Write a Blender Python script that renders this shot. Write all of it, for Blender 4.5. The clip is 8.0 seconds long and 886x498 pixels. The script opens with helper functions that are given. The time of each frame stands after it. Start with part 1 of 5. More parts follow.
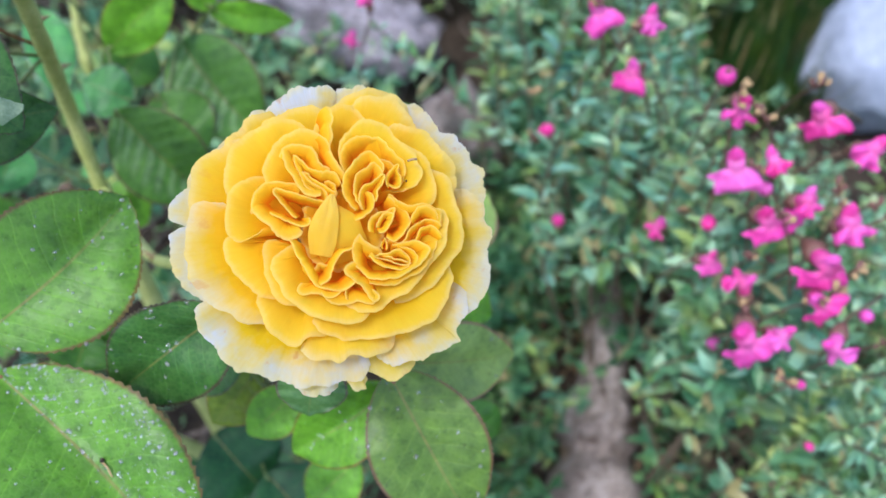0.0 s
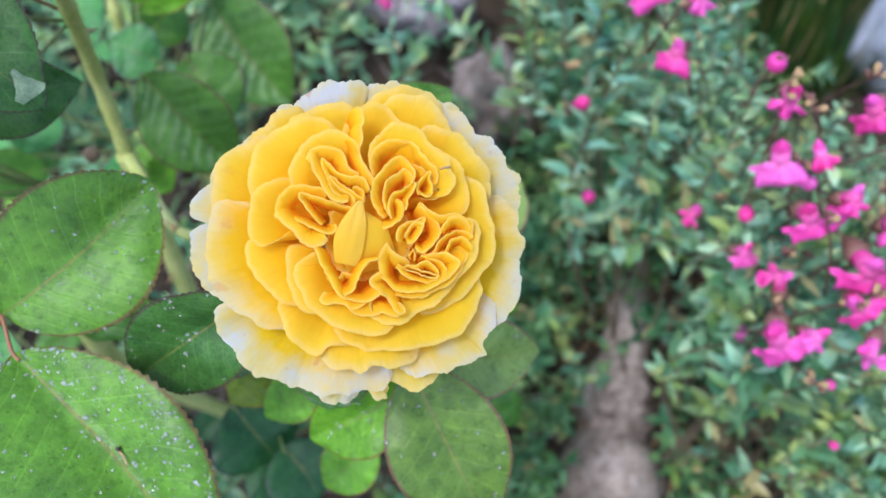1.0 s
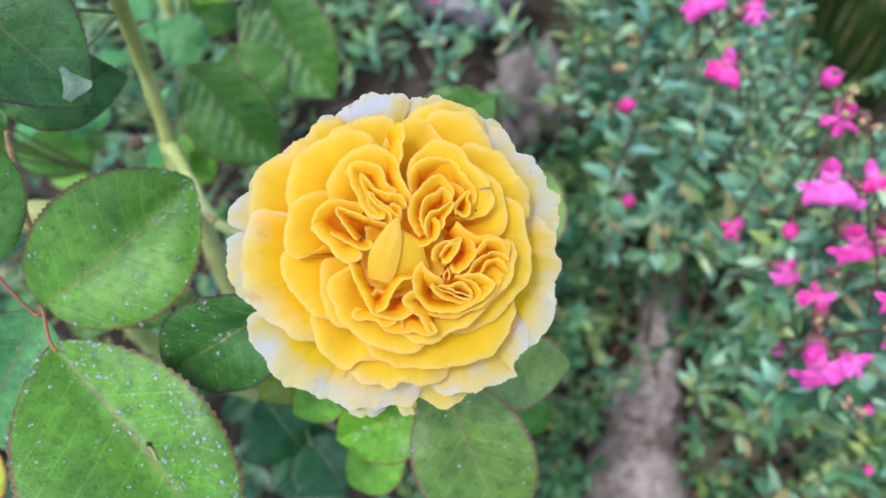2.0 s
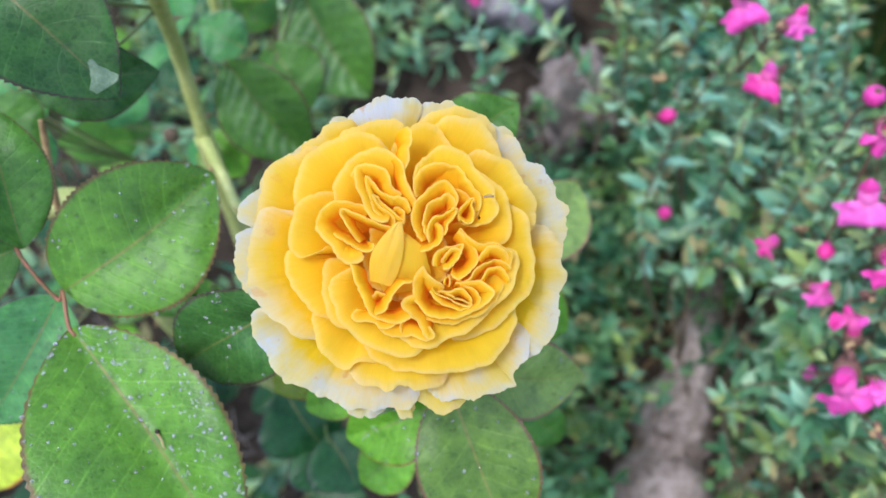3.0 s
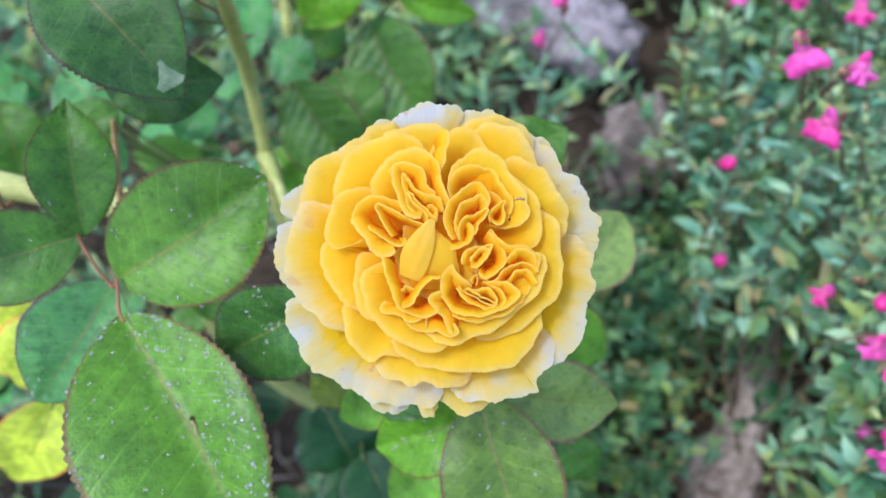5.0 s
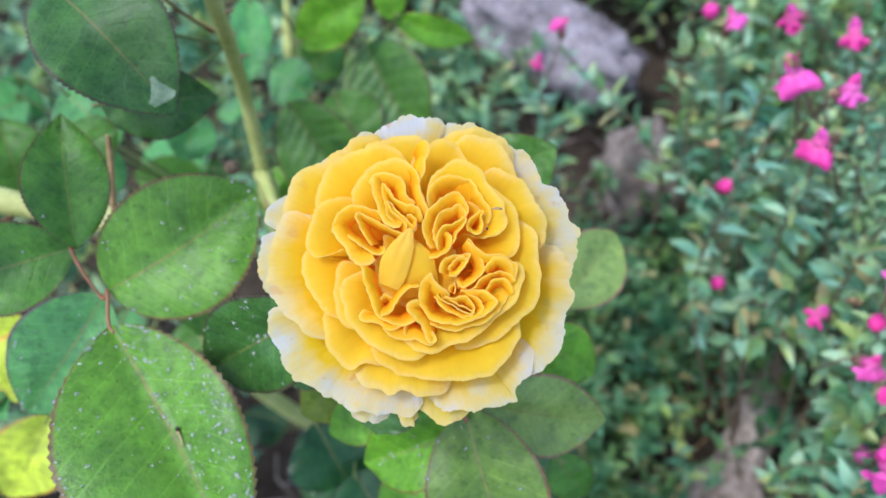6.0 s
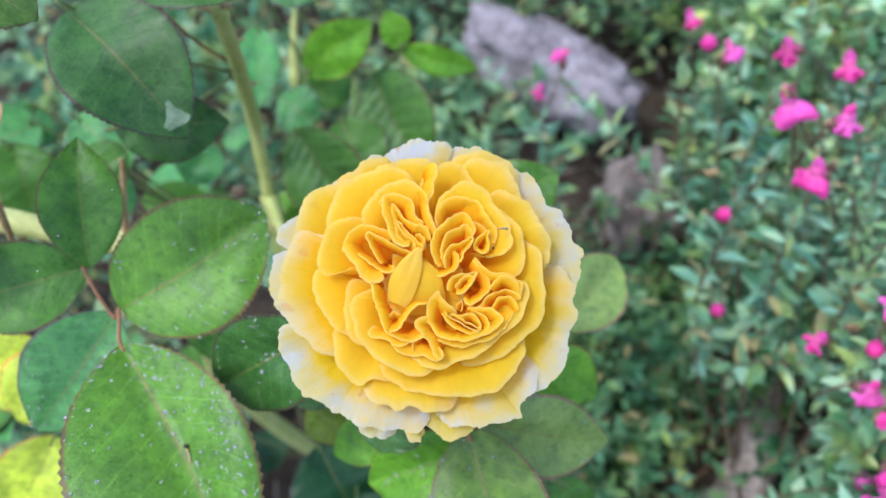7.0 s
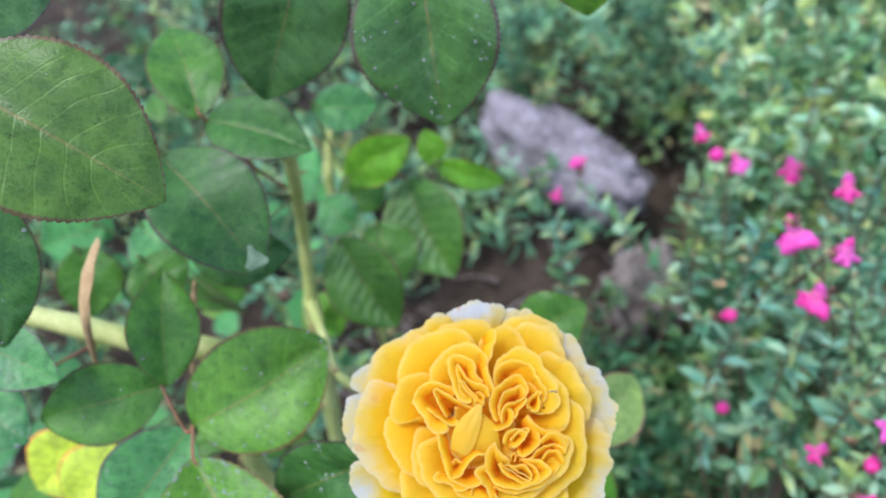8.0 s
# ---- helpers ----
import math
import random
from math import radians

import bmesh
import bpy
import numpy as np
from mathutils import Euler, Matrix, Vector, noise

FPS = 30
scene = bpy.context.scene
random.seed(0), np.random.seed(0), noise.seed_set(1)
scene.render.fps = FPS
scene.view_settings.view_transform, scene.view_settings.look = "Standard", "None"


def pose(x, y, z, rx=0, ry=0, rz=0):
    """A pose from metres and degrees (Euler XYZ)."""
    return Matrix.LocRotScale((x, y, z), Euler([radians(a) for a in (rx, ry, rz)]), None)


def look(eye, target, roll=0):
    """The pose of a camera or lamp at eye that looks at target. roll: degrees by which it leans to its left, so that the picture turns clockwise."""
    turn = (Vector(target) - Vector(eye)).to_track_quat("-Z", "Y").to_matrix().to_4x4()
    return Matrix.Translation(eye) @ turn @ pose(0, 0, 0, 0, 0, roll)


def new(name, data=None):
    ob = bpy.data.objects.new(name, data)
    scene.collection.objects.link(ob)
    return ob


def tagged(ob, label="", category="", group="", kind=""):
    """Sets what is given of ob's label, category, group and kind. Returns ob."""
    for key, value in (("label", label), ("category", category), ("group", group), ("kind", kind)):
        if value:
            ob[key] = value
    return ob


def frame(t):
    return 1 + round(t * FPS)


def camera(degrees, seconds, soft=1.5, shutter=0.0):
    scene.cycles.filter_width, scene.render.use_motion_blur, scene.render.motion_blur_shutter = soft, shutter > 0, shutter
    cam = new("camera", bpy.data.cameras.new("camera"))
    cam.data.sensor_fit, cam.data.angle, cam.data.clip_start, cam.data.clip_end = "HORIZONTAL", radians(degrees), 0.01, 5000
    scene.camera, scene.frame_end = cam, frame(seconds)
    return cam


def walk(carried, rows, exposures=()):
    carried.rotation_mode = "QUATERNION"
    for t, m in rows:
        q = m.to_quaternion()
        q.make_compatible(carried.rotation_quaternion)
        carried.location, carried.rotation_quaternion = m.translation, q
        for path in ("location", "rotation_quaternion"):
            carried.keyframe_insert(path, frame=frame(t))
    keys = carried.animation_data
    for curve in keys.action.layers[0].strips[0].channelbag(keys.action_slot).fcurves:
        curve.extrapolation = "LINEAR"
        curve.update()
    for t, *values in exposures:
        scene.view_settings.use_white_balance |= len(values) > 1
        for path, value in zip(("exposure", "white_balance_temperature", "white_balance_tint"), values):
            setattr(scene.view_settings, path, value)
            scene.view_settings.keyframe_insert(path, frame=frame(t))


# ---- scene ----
cam = camera(59.1, 8.0)
PATH = [
    (0, (0.013, 0.016, 0.764), (0.006, 1.191, -0.854), -0.3),
    (0.5, (0.01, 0.023, 0.764), (-0.021, 1.143, -0.893), 0.0),
    (1, (0.011, 0.033, 0.765), (-0.054, 1.104, -0.923), -0.2),
    (1.5, (0.008, 0.038, 0.767), (-0.096, 1.077, -0.939), -0.7),
    (3, (0.02, 0.043, 0.768), (-0.246, 1.061, -0.933), -4.2),
    (3.5, (0.022, 0.041, 0.768), (-0.299, 1.066, -0.919), -5.2),
    (4, (0.023, 0.038, 0.767), (-0.345, 1.075, -0.904), -5.9),
    (4.5, (0.025, 0.035, 0.766), (-0.383, 1.092, -0.881), -6.4),
    (6, (0.038, 0.03, 0.764), (-0.433, 1.16, -0.818), -6.9),
    (6.5, (0.036, 0.028, 0.767), (-0.441, 1.184, -0.794), -6.7),
    (7, (0.038, 0.024, 0.767), (-0.446, 1.212, -0.767), -6.2),
    (7.5, (0.039, 0.023, 0.774), (-0.458, 1.257, -0.719), -5.3),
    (8, (0.023, 0.021, 0.813), (-0.481, 1.305, -0.635), -3.7),
]
EXPOSURE = 1.03
walk(cam, [(t, look(eye, target, roll)) for t, eye, target, roll in PATH], [(0.0, EXPOSURE, 5700, 14), (8.0, EXPOSURE, 5700, 14)])
SKY, SUN = 0.168, 0.9
cam.data.dof.use_dof = True
cam.data.dof.focus_distance = 0.193
cam.data.dof.aperture_fstop = 11.0

# ---- sky, sun ----
world = bpy.data.worlds.new("sky")
scene.world = world
world.use_nodes = True
wn = world.node_tree
sky = wn.nodes.new("ShaderNodeTexSky")
sky.sky_type, sky.sun_disc = "NISHITA", False
sky.sun_elevation, sky.sun_rotation = radians(66), radians(220)
sky.air_density, sky.dust_density = 1.2, 3.0
wn.links.new(sky.outputs[0], wn.nodes["Background"].inputs[0])
wn.nodes["Background"].inputs[1].default_value = SKY
sun = new("sun", bpy.data.lights.new("sun", "SUN"))
sun.data.energy, sun.data.angle, sun.data.color = SUN, radians(6), (1.0, 0.96, 0.9)
sun.matrix_world = look((-0.55, -0.45, 2.6), (0, 0.2, 0.5))


# ---- materials ----
def material(name):
    m = bpy.data.materials.new(name)
    m.use_nodes = True
    nt = m.node_tree
    return m, nt, nt.nodes["Principled BSDF"], nt.nodes["Material Output"]


def node(nt, kind, **values):
    n = nt.nodes.new(kind)
    for key, value in values.items():
        n.inputs[key.replace("_", " ")].default_value = value
    return n


def ramp(nt, source, *stops):
    n = nt.nodes.new("ShaderNodeValToRGB")
    el = n.color_ramp.elements
    while len(el) < len(stops):
        el.new(0.5)
    for e, (at, c) in zip(el, stops):
        e.position, e.color = at, (*c, 1) if len(c) == 3 else c
    nt.links.new(source, n.inputs[0])
    return n.outputs[0]


def calc(nt, op, a, b=None, c=None):
    n = nt.nodes.new("ShaderNodeMath")
    n.operation = op
    for i, x in enumerate((a, b, c)):
        if x is None:
            continue
        if isinstance(x, (int, float)):
            n.inputs[i].default_value = x
        else:
            nt.links.new(x, n.inputs[i])
    return n.outputs[0]


def mixed(nt, fac, a, b, mode="MIX"):
    n = nt.nodes.new("ShaderNodeMix")
    n.data_type, n.blend_type = "RGBA", mode
    for sock, x in ((n.inputs[0], fac), (n.inputs[6], a), (n.inputs[7], b)):
        if isinstance(x, (int, float)):
            sock.default_value = x
        elif isinstance(x, tuple):
            sock.default_value = (*x, 1)
        else:
            nt.links.new(x, sock)
    return n.outputs[2]


def noise_of(nt, scale, detail=3.0, where=None, rough=0.55):
    n = node(nt, "ShaderNodeTexNoise", Scale=scale, Detail=detail, Roughness=rough)
    if where is None:
        where = nt.nodes.new("ShaderNodeTexCoord").outputs["Object"]
    nt.links.new(where, n.inputs["Vector"])
    return n.outputs["Fac"]


def bumped(nt, bsdf, height, strength, distance):
    n = node(nt, "ShaderNodeBump", Strength=strength, Distance=distance)
    nt.links.new(height, n.inputs["Height"])
    nt.links.new(n.outputs[0], bsdf.inputs["Normal"])
    return n.outputs[0]


def sheer(nt, bsdf, out, colour, amount):
    """Thin living tissue: part of the light comes through."""
    thin = node(nt, "ShaderNodeBsdfTranslucent")
    mix = nt.nodes.new("ShaderNodeMixShader")
    mix.inputs[0].default_value = amount
    nt.links.new(colour, thin.inputs[0])
    nt.links.new(bsdf.outputs[0], mix.inputs[1])
    nt.links.new(thin.outputs[0], mix.inputs[2])
    nt.links.new(mix.outputs[0], out.inputs[0])


def uv_split(nt):
    uv = nt.nodes.new("ShaderNodeTexCoord")
    sep = nt.nodes.new("ShaderNodeSeparateXYZ")
    nt.links.new(uv.outputs["UV"], sep.inputs[0])
    return uv.outputs["UV"], sep.outputs[0], sep.outputs[1]


def petal_material():
    m, nt, bsdf, out = material("rose petal")
    _, u, v = uv_split(nt)
    info = nt.nodes.new("ShaderNodeObjectInfo")
    sep = nt.nodes.new("ShaderNodeSeparateColor")
    nt.links.new(info.outputs["Color"], sep.inputs[0])
    pale, fade = sep.outputs[0], sep.outputs[1]
    grain = noise_of(nt, 60, 3)
    blotch = noise_of(nt, 220, 4)
    # along: 0 at the base, 1 at the rim; paler towards the rim, more on old petals
    along = calc(nt, "ADD", v, calc(nt, "MULTIPLY", calc(nt, "SUBTRACT", grain, 0.5), 0.09))
    along = calc(nt, "ADD", along, calc(nt, "MULTIPLY", calc(nt, "SUBTRACT", noise_of(nt, 330, 3), 0.5), 0.10))
    # orange low down: the petal's own colour plus the warm glow of the gaps
    body = ramp(nt, along, (0, (0.975, 0.310, 0.0010)), (0.40, (0.965, 0.480, 0.0012)), (0.75, (0.940, 0.600, 0.0020)), (1, (0.910, 0.690, 0.0060)))
    light = ramp(nt, along, (0, (0.960, 0.460, 0.0012)), (0.40, (0.930, 0.655, 0.0022)), (0.68, (0.910, 0.740, 0.0100)), (0.90, (0.895, 0.772, 0.0560)), (1, (0.885, 0.790, 0.1500)))
    c = mixed(nt, pale, body, light)
    # a thin paler line along the edge of every petal
    lip = calc(nt, "ADD", v, calc(nt, "MULTIPLY", calc(nt, "SUBTRACT", noise_of(nt, 900, 2), 0.5), 0.04))
    c = mixed(nt, calc(nt, "MULTIPLY", ramp(nt, lip, (0.945, (0,) * 3), (0.982, (1,) * 3)), 0.8), c, (0.88, 0.80, 0.24))
    rim = calc(nt, "MULTIPLY", calc(nt, "SMOOTH_MIN", 1.0, calc(nt, "MAXIMUM", calc(nt, "MULTIPLY", calc(nt, "SUBTRACT", along, calc(nt, "SUBTRACT", 1.02, calc(nt, "MULTIPLY", fade, calc(nt, "MULTIPLY", noise_of(nt, 70, 4, None, 0.65), 0.72)))), 3.6), 0.0), 0.1), calc(nt, "MULTIPLY", fade, 0.95))
    rim = calc(nt, "MULTIPLY", rim, ramp(nt, noise_of(nt, 110, 3), (0.38, (0.45,) * 3), (0.60, (1.0,) * 3)))
    c = mixed(nt, rim, c, (0.77, 0.80, 0.86))
    # fine streaks that run from base to rim
    thread = nt.nodes.new("ShaderNodeCombineXYZ")
    nt.links.new(calc(nt, "MULTIPLY", u, 55.0), thread.inputs[0])
    nt.links.new(calc(nt, "MULTIPLY", v, 3.0), thread.inputs[1])
    streak = noise_of(nt, 1.0, 3, thread.outputs[0])
    c = mixed(nt, 1.0, c, ramp(nt, streak, (0.3, (0.99, 0.97, 0.93)), (0.7, (1.01, 1.02, 1.06))), "MULTIPLY")
    spot = ramp(nt, blotch, (0.62, (0, 0, 0)), (0.70, (1, 1, 1)))
    c = mixed(nt, calc(nt, "MULTIPLY", spot, calc(nt, "MULTIPLY", fade, 0.5)), c, (0.75, 0.42, 0.10))
    nt.links.new(c, bsdf.inputs["Base Color"])
    bsdf.inputs["Roughness"].default_value = 0.55
    bsdf.inputs["Specular IOR Level"].default_value = 0.12
    bumped(nt, bsdf, calc(nt, "ADD", calc(nt, "MULTIPLY", streak, 1.2), grain), 0.22, 0.0004)
    sheer(nt, bsdf, out, mixed(nt, calc(nt, "MULTIPLY_ADD", rim, -0.4, 0.4), c, (0.985, 0.64, 0.003)), 0.72)
    return m


def leaf_material(sheen_bands=False):
    m, nt, bsdf, out = material("rose leaf, painted sheen bands" if sheen_bands else "rose leaf")
    uv, u, v = uv_split(nt)
    info = nt.nodes.new("ShaderNodeObjectInfo")
    side = calc(nt, "ABSOLUTE", calc(nt, "MULTIPLY_ADD", u, 2.0, -1.0))
    grain, patch = noise_of(nt, 900, 3), noise_of(nt, 70, 3)
    tint = mixed(nt, 1.0, info.outputs["Color"], ramp(nt, patch, (0.3, (0.82, 0.86, 0.84)), (0.7, (1.26, 1.26, 0.90))), "MULTIPLY")
    # side veins rise from the midrib at a slant
    slant = calc(nt, "SUBTRACT", v, calc(nt, "MULTIPLY", side, 0.20))
    wob = calc(nt, "MULTIPLY", calc(nt, "SUBTRACT", noise_of(nt, 3, 1, uv), 0.5), 0.05)
    tri = calc(nt, "PINGPONG", calc(nt, "MULTIPLY", calc(nt, "ADD", slant, wob), 9.0), 0.5)
    vein = ramp(nt, tri, (0.0, (1, 1, 1)), (0.07, (0, 0, 0)))
    c = mixed(nt, calc(nt, "MULTIPLY", vein, 0.48), tint, mixed(nt, 1.0, tint, (1.55, 1.45, 1.4), "MULTIPLY"))
    if sheen_bands:
        # glossy sheen painted as pale bands between the side veins of one half
        band = calc(nt, "MULTIPLY", ramp(nt, tri, (0.12, (0, 0, 0)), (0.48, (1, 1, 1))), ramp(nt, u, (0.10, (0, 0, 0)), (0.22, (1, 1, 1)), (0.46, (1, 1, 1)), (0.50, (0, 0, 0))))
        c = mixed(nt, calc(nt, "MULTIPLY", band, 0.5), c, (0.33, 0.46, 0.22))
    net = node(nt, "ShaderNodeTexVoronoi", Scale=520.0)
    net.feature = "DISTANCE_TO_EDGE"
    nt.links.new(nt.nodes.new("ShaderNodeTexCoord").outputs["Object"], net.inputs["Vector"])
    cell = ramp(nt, net.outputs["Distance"], (0.0, (0, 0, 0)), (0.25, (1, 1, 1)))
    c = mixed(nt, calc(nt, "MULTIPLY", calc(nt, "SUBTRACT", 1.0, cell), 0.10), c, (0.22, 0.36, 0.12))
    rib = ramp(nt, side, (0.009, (1, 1, 1)), (0.026, (0, 0, 0)))
    c = mixed(nt, calc(nt, "MULTIPLY", rib, ramp(nt, v, (0.0, (0.85,) * 3), (0.8, (0.35,) * 3))), c, (0.24, 0.185, 0.060))
    edge = ramp(nt, side, (0.945, (0, 0, 0)), (0.978, (1, 1, 1)))
    c = mixed(nt, calc(nt, "MULTIPLY", edge, 0.85), c, mixed(nt, 1.0, c, (1.35, 0.30, 1.3), "MULTIPLY"))
    c = mixed(nt, 1.0, c, ramp(nt, noise_of(nt, 260, 3), (0.3, (0.84, 0.85, 0.84)), (0.7, (1.16, 1.15, 1.08))), "MULTIPLY")
    wet = ramp(nt, noise_of(nt, 170, 4, None, 0.7), (0.52, (0, 0, 0)), (0.62, (1, 1, 1)))
    c = mixed(nt, calc(nt, "MULTIPLY", wet, 0.55), c, mixed(nt, 1.0, c, (0.50, 0.60, 0.55), "MULTIPLY"))
    fleck = ramp(nt, noise_of(nt, 420, 2), (0.66, (0, 0, 0)), (0.70, (1, 1, 1)))
    c = mixed(nt, calc(nt, "MULTIPLY", fleck, 0.55), c, mixed(nt, 1.0, c, (0.45, 0.42, 0.40), "MULTIPLY"))
    nt.links.new(c, bsdf.inputs["Base Color"])
    nt.links.new(ramp(nt, patch, (0.2, (0.32,) * 3), (0.8, (0.50,) * 3)), bsdf.inputs["Roughness"])
    bsdf.inputs["Specular IOR Level"].default_value = 0.32
    h = calc(nt, "ADD", calc(nt, "MULTIPLY", vein, -0.30), calc(nt, "ADD", calc(nt, "MULTIPLY", tri, 0.30), calc(nt, "ADD", calc(nt, "MULTIPLY", cell, 0.20), calc(nt, "MULTIPLY", grain, 0.10))))
    bumped(nt, bsdf, h, 0.65, 0.0004)
    thin = mixed(nt, 1.0, c, (2.6, 2.6, 1.2), "MULTIPLY")
    sheer(nt, bsdf, out, thin, 0.22)
    return m


def sprig_material(name, a, b, c3, sheen=0.25, throat=None):
    m, nt, bsdf, out = material(name)
    geo = nt.nodes.new("ShaderNodeNewGeometry")
    info = nt.nodes.new("ShaderNodeObjectInfo")
    r = calc(nt, "FRACT", calc(nt, "ADD", geo.outputs["Random Per Island"], info.outputs["Random"]))
    c = mixed(nt, 0.3, ramp(nt, r, (0.0, a), (0.6, b), (1.0, c3)), ramp(nt, noise_of(nt, 22, 2), (0.35, a), (0.65, c3)))
    # some shoots are bluish, some yellow-green
    c = mixed(nt, 0.0 if throat else 1.0, c, ramp(nt, noise_of(nt, 26, 3), (0.36, (0.74, 0.97, 1.22)), (0.52, (1.0, 1.0, 1.0)), (0.64, (1.32, 1.06, 0.55))), "MULTIPLY")
    withered = calc(nt, "GREATER_THAN", calc(nt, "FRACT", calc(nt, "MULTIPLY", r, 17.3)), 0.93)
    if not throat:
        # a few old yellow-brown leaves among the green
        c = mixed(nt, calc(nt, "MULTIPLY", withered, 0.8), c, (0.46, 0.37, 0.16))
    if throat:
        far = node(nt, "ShaderNodeVectorMath")
        far.operation = "LENGTH"
        nt.links.new(nt.nodes.new("ShaderNodeTexCoord").outputs["Object"], far.inputs[0])
        c = mixed(nt, calc(nt, "MULTIPLY", ramp(nt, far.outputs["Value"], (0.06, (1, 1, 1)), (0.26, (0, 0, 0))), 0.6), c, throat)
    nt.links.new(c, bsdf.inputs["Base Color"])
    bsdf.inputs["Roughness"].default_value = 0.36
    bsdf.inputs["Specular IOR Level"].default_value = 0.42
    bumped(nt, bsdf, noise_of(nt, 500, 2), 0.3, 0.0005)
    sheer(nt, bsdf, out, c, sheen)
    return m


def plain_material(name, a, b, scale, rough=0.6, bump=0.4, depth=0.001, spec=0.4, fine=8.0):
    m, nt, bsdf, out = material(name)
    big, small = noise_of(nt, scale, 5), noise_of(nt, scale * fine, 4)
    c = ramp(nt, calc(nt, "ADD", calc(nt, "MULTIPLY", big, 0.6), calc(nt, "MULTIPLY", small, 0.4)), (0.36, a), (0.64, b))
    nt.links.new(c, bsdf.inputs["Base Color"])
    bsdf.inputs["Roughness"].default_value = rough
    bsdf.inputs["Specular IOR Level"].default_value = spec
    bumped(nt, bsdf, calc(nt, "ADD", big, small), bump, depth)
    return m


def water_material():
    m, nt, bsdf, out = material("dew")
    bsdf.inputs["Base Color"].default_value = (1, 1, 1, 1)
    bsdf.inputs["Roughness"].default_value = 0.03
    bsdf.inputs["IOR"].default_value = 1.36
    bsdf.inputs["Transmission Weight"].default_value = 0.86
    bsdf.inputs["Specular IOR Level"].default_value = 1.0
    return m


PETAL, LEAF, SHEEN_LEAF, DEW = petal_material(), leaf_material(), leaf_material(True), water_material()
CANE = plain_material("rose cane", (0.340, 0.390, 0.095), (0.560, 0.580, 0.220), 60, 0.45, 0.2, 0.0006)
RACHIS = plain_material("leaf stalk", (0.170, 0.120, 0.040), (0.330, 0.085, 0.060), 50, 0.5, 0.2, 0.0004)
STALK = plain_material("green leaf stalk", (0.100, 0.150, 0.035), (0.200, 0.240, 0.080), 50, 0.5, 0.2, 0.0004)
THORN = plain_material("thorn", (0.294, 0.182, 0.070), (0.385, 0.280, 0.126), 200, 0.5, 0.2, 0.0003)
LOG = plain_material("pale dead wood", (0.100, 0.072, 0.052), (0.500, 0.430, 0.370), 18, 0.9, 0.9, 0.004, 0.2)
DRY = plain_material("dry stalk", (0.330, 0.205, 0.090), (0.520, 0.370, 0.180), 120, 0.8, 0.4, 0.0008)
HUSK = plain_material("pale leaf underside", (0.11, 0.18, 0.08), (0.25, 0.33, 0.18), 150, 0.6, 0.3, 0.0004)
TWIG = plain_material("sage stem", (0.080, 0.052, 0.034), (0.220, 0.165, 0.095), 90, 0.8, 0.3, 0.0008)
CALYX = plain_material("calyx", (0.112, 0.040, 0.040), (0.208, 0.112, 0.072), 150, 0.6, 0.2, 0.0004)
PINK = sprig_material("sage corolla", (0.850, 0.028, 0.280), (0.870, 0.075, 0.460), (0.860, 0.190, 0.640), 0.3, (0.75, 0.30, 0.48))
SAGE = sprig_material("sage leaf", (0.028, 0.098, 0.036), (0.145, 0.355, 0.130), (0.560, 0.770, 0.470), 0.30)
# the weed leaf once more, its green darkened for the gap's shade
SHADED_WEED = sprig_material("weed leaf darkened for shade", (0.020, 0.074, 0.026), (0.080, 0.220, 0.072), (0.270, 0.470, 0.190), 0.3)
WEED = sprig_material("weed leaf", (0.060, 0.170, 0.072), (0.190, 0.395, 0.165), (0.500, 0.700, 0.370), 0.30)
FRESH = sprig_material("light leaf", (0.060, 0.190, 0.060), (0.280, 0.520, 0.190), (0.700, 0.860, 0.500), 0.32)
TUFT = sprig_material("grass blade", (0.016, 0.045, 0.012), (0.035, 0.085, 0.018), (0.070, 0.140, 0.030), 0.2)
STONE = plain_material("grey stone", (0.090, 0.075, 0.075), (0.400, 0.365, 0.390), 22, 0.9, 0.9, 0.006, 0.3)
CHALK = plain_material("pale stone", (0.320, 0.360, 0.450), (0.520, 0.570, 0.680), 9, 0.85, 0.6, 0.004, 0.3)
BARK = plain_material("weathered wood", (0.100, 0.075, 0.062), (0.330, 0.285, 0.250), 30, 0.9, 0.9, 0.004, 0.2)
SOIL = plain_material("garden soil", (0.022, 0.017, 0.011), (0.090, 0.068, 0.049), 25, 0.95, 0.9, 0.008, 0.2)


# ---- mesh helpers ----
def mesh_of(name, verts, faces, mat, uvs=None, smooth=True):
    me = bpy.data.meshes.new(name)
    me.from_pydata([tuple(p) for p in verts], [], faces)
    if uvs is not None:
        layer = me.uv_layers.new(name="UVMap")
        index = np.empty(len(me.loops), dtype=np.int32)
        me.loops.foreach_get("vertex_index", index)
        layer.data.foreach_set("uv", np.asarray(uvs, dtype=np.float32)[index].ravel())
    me.polygons.foreach_set("use_smooth", [smooth] * len(me.polygons))
    me.materials.append(mat)
    me.update()
    return me


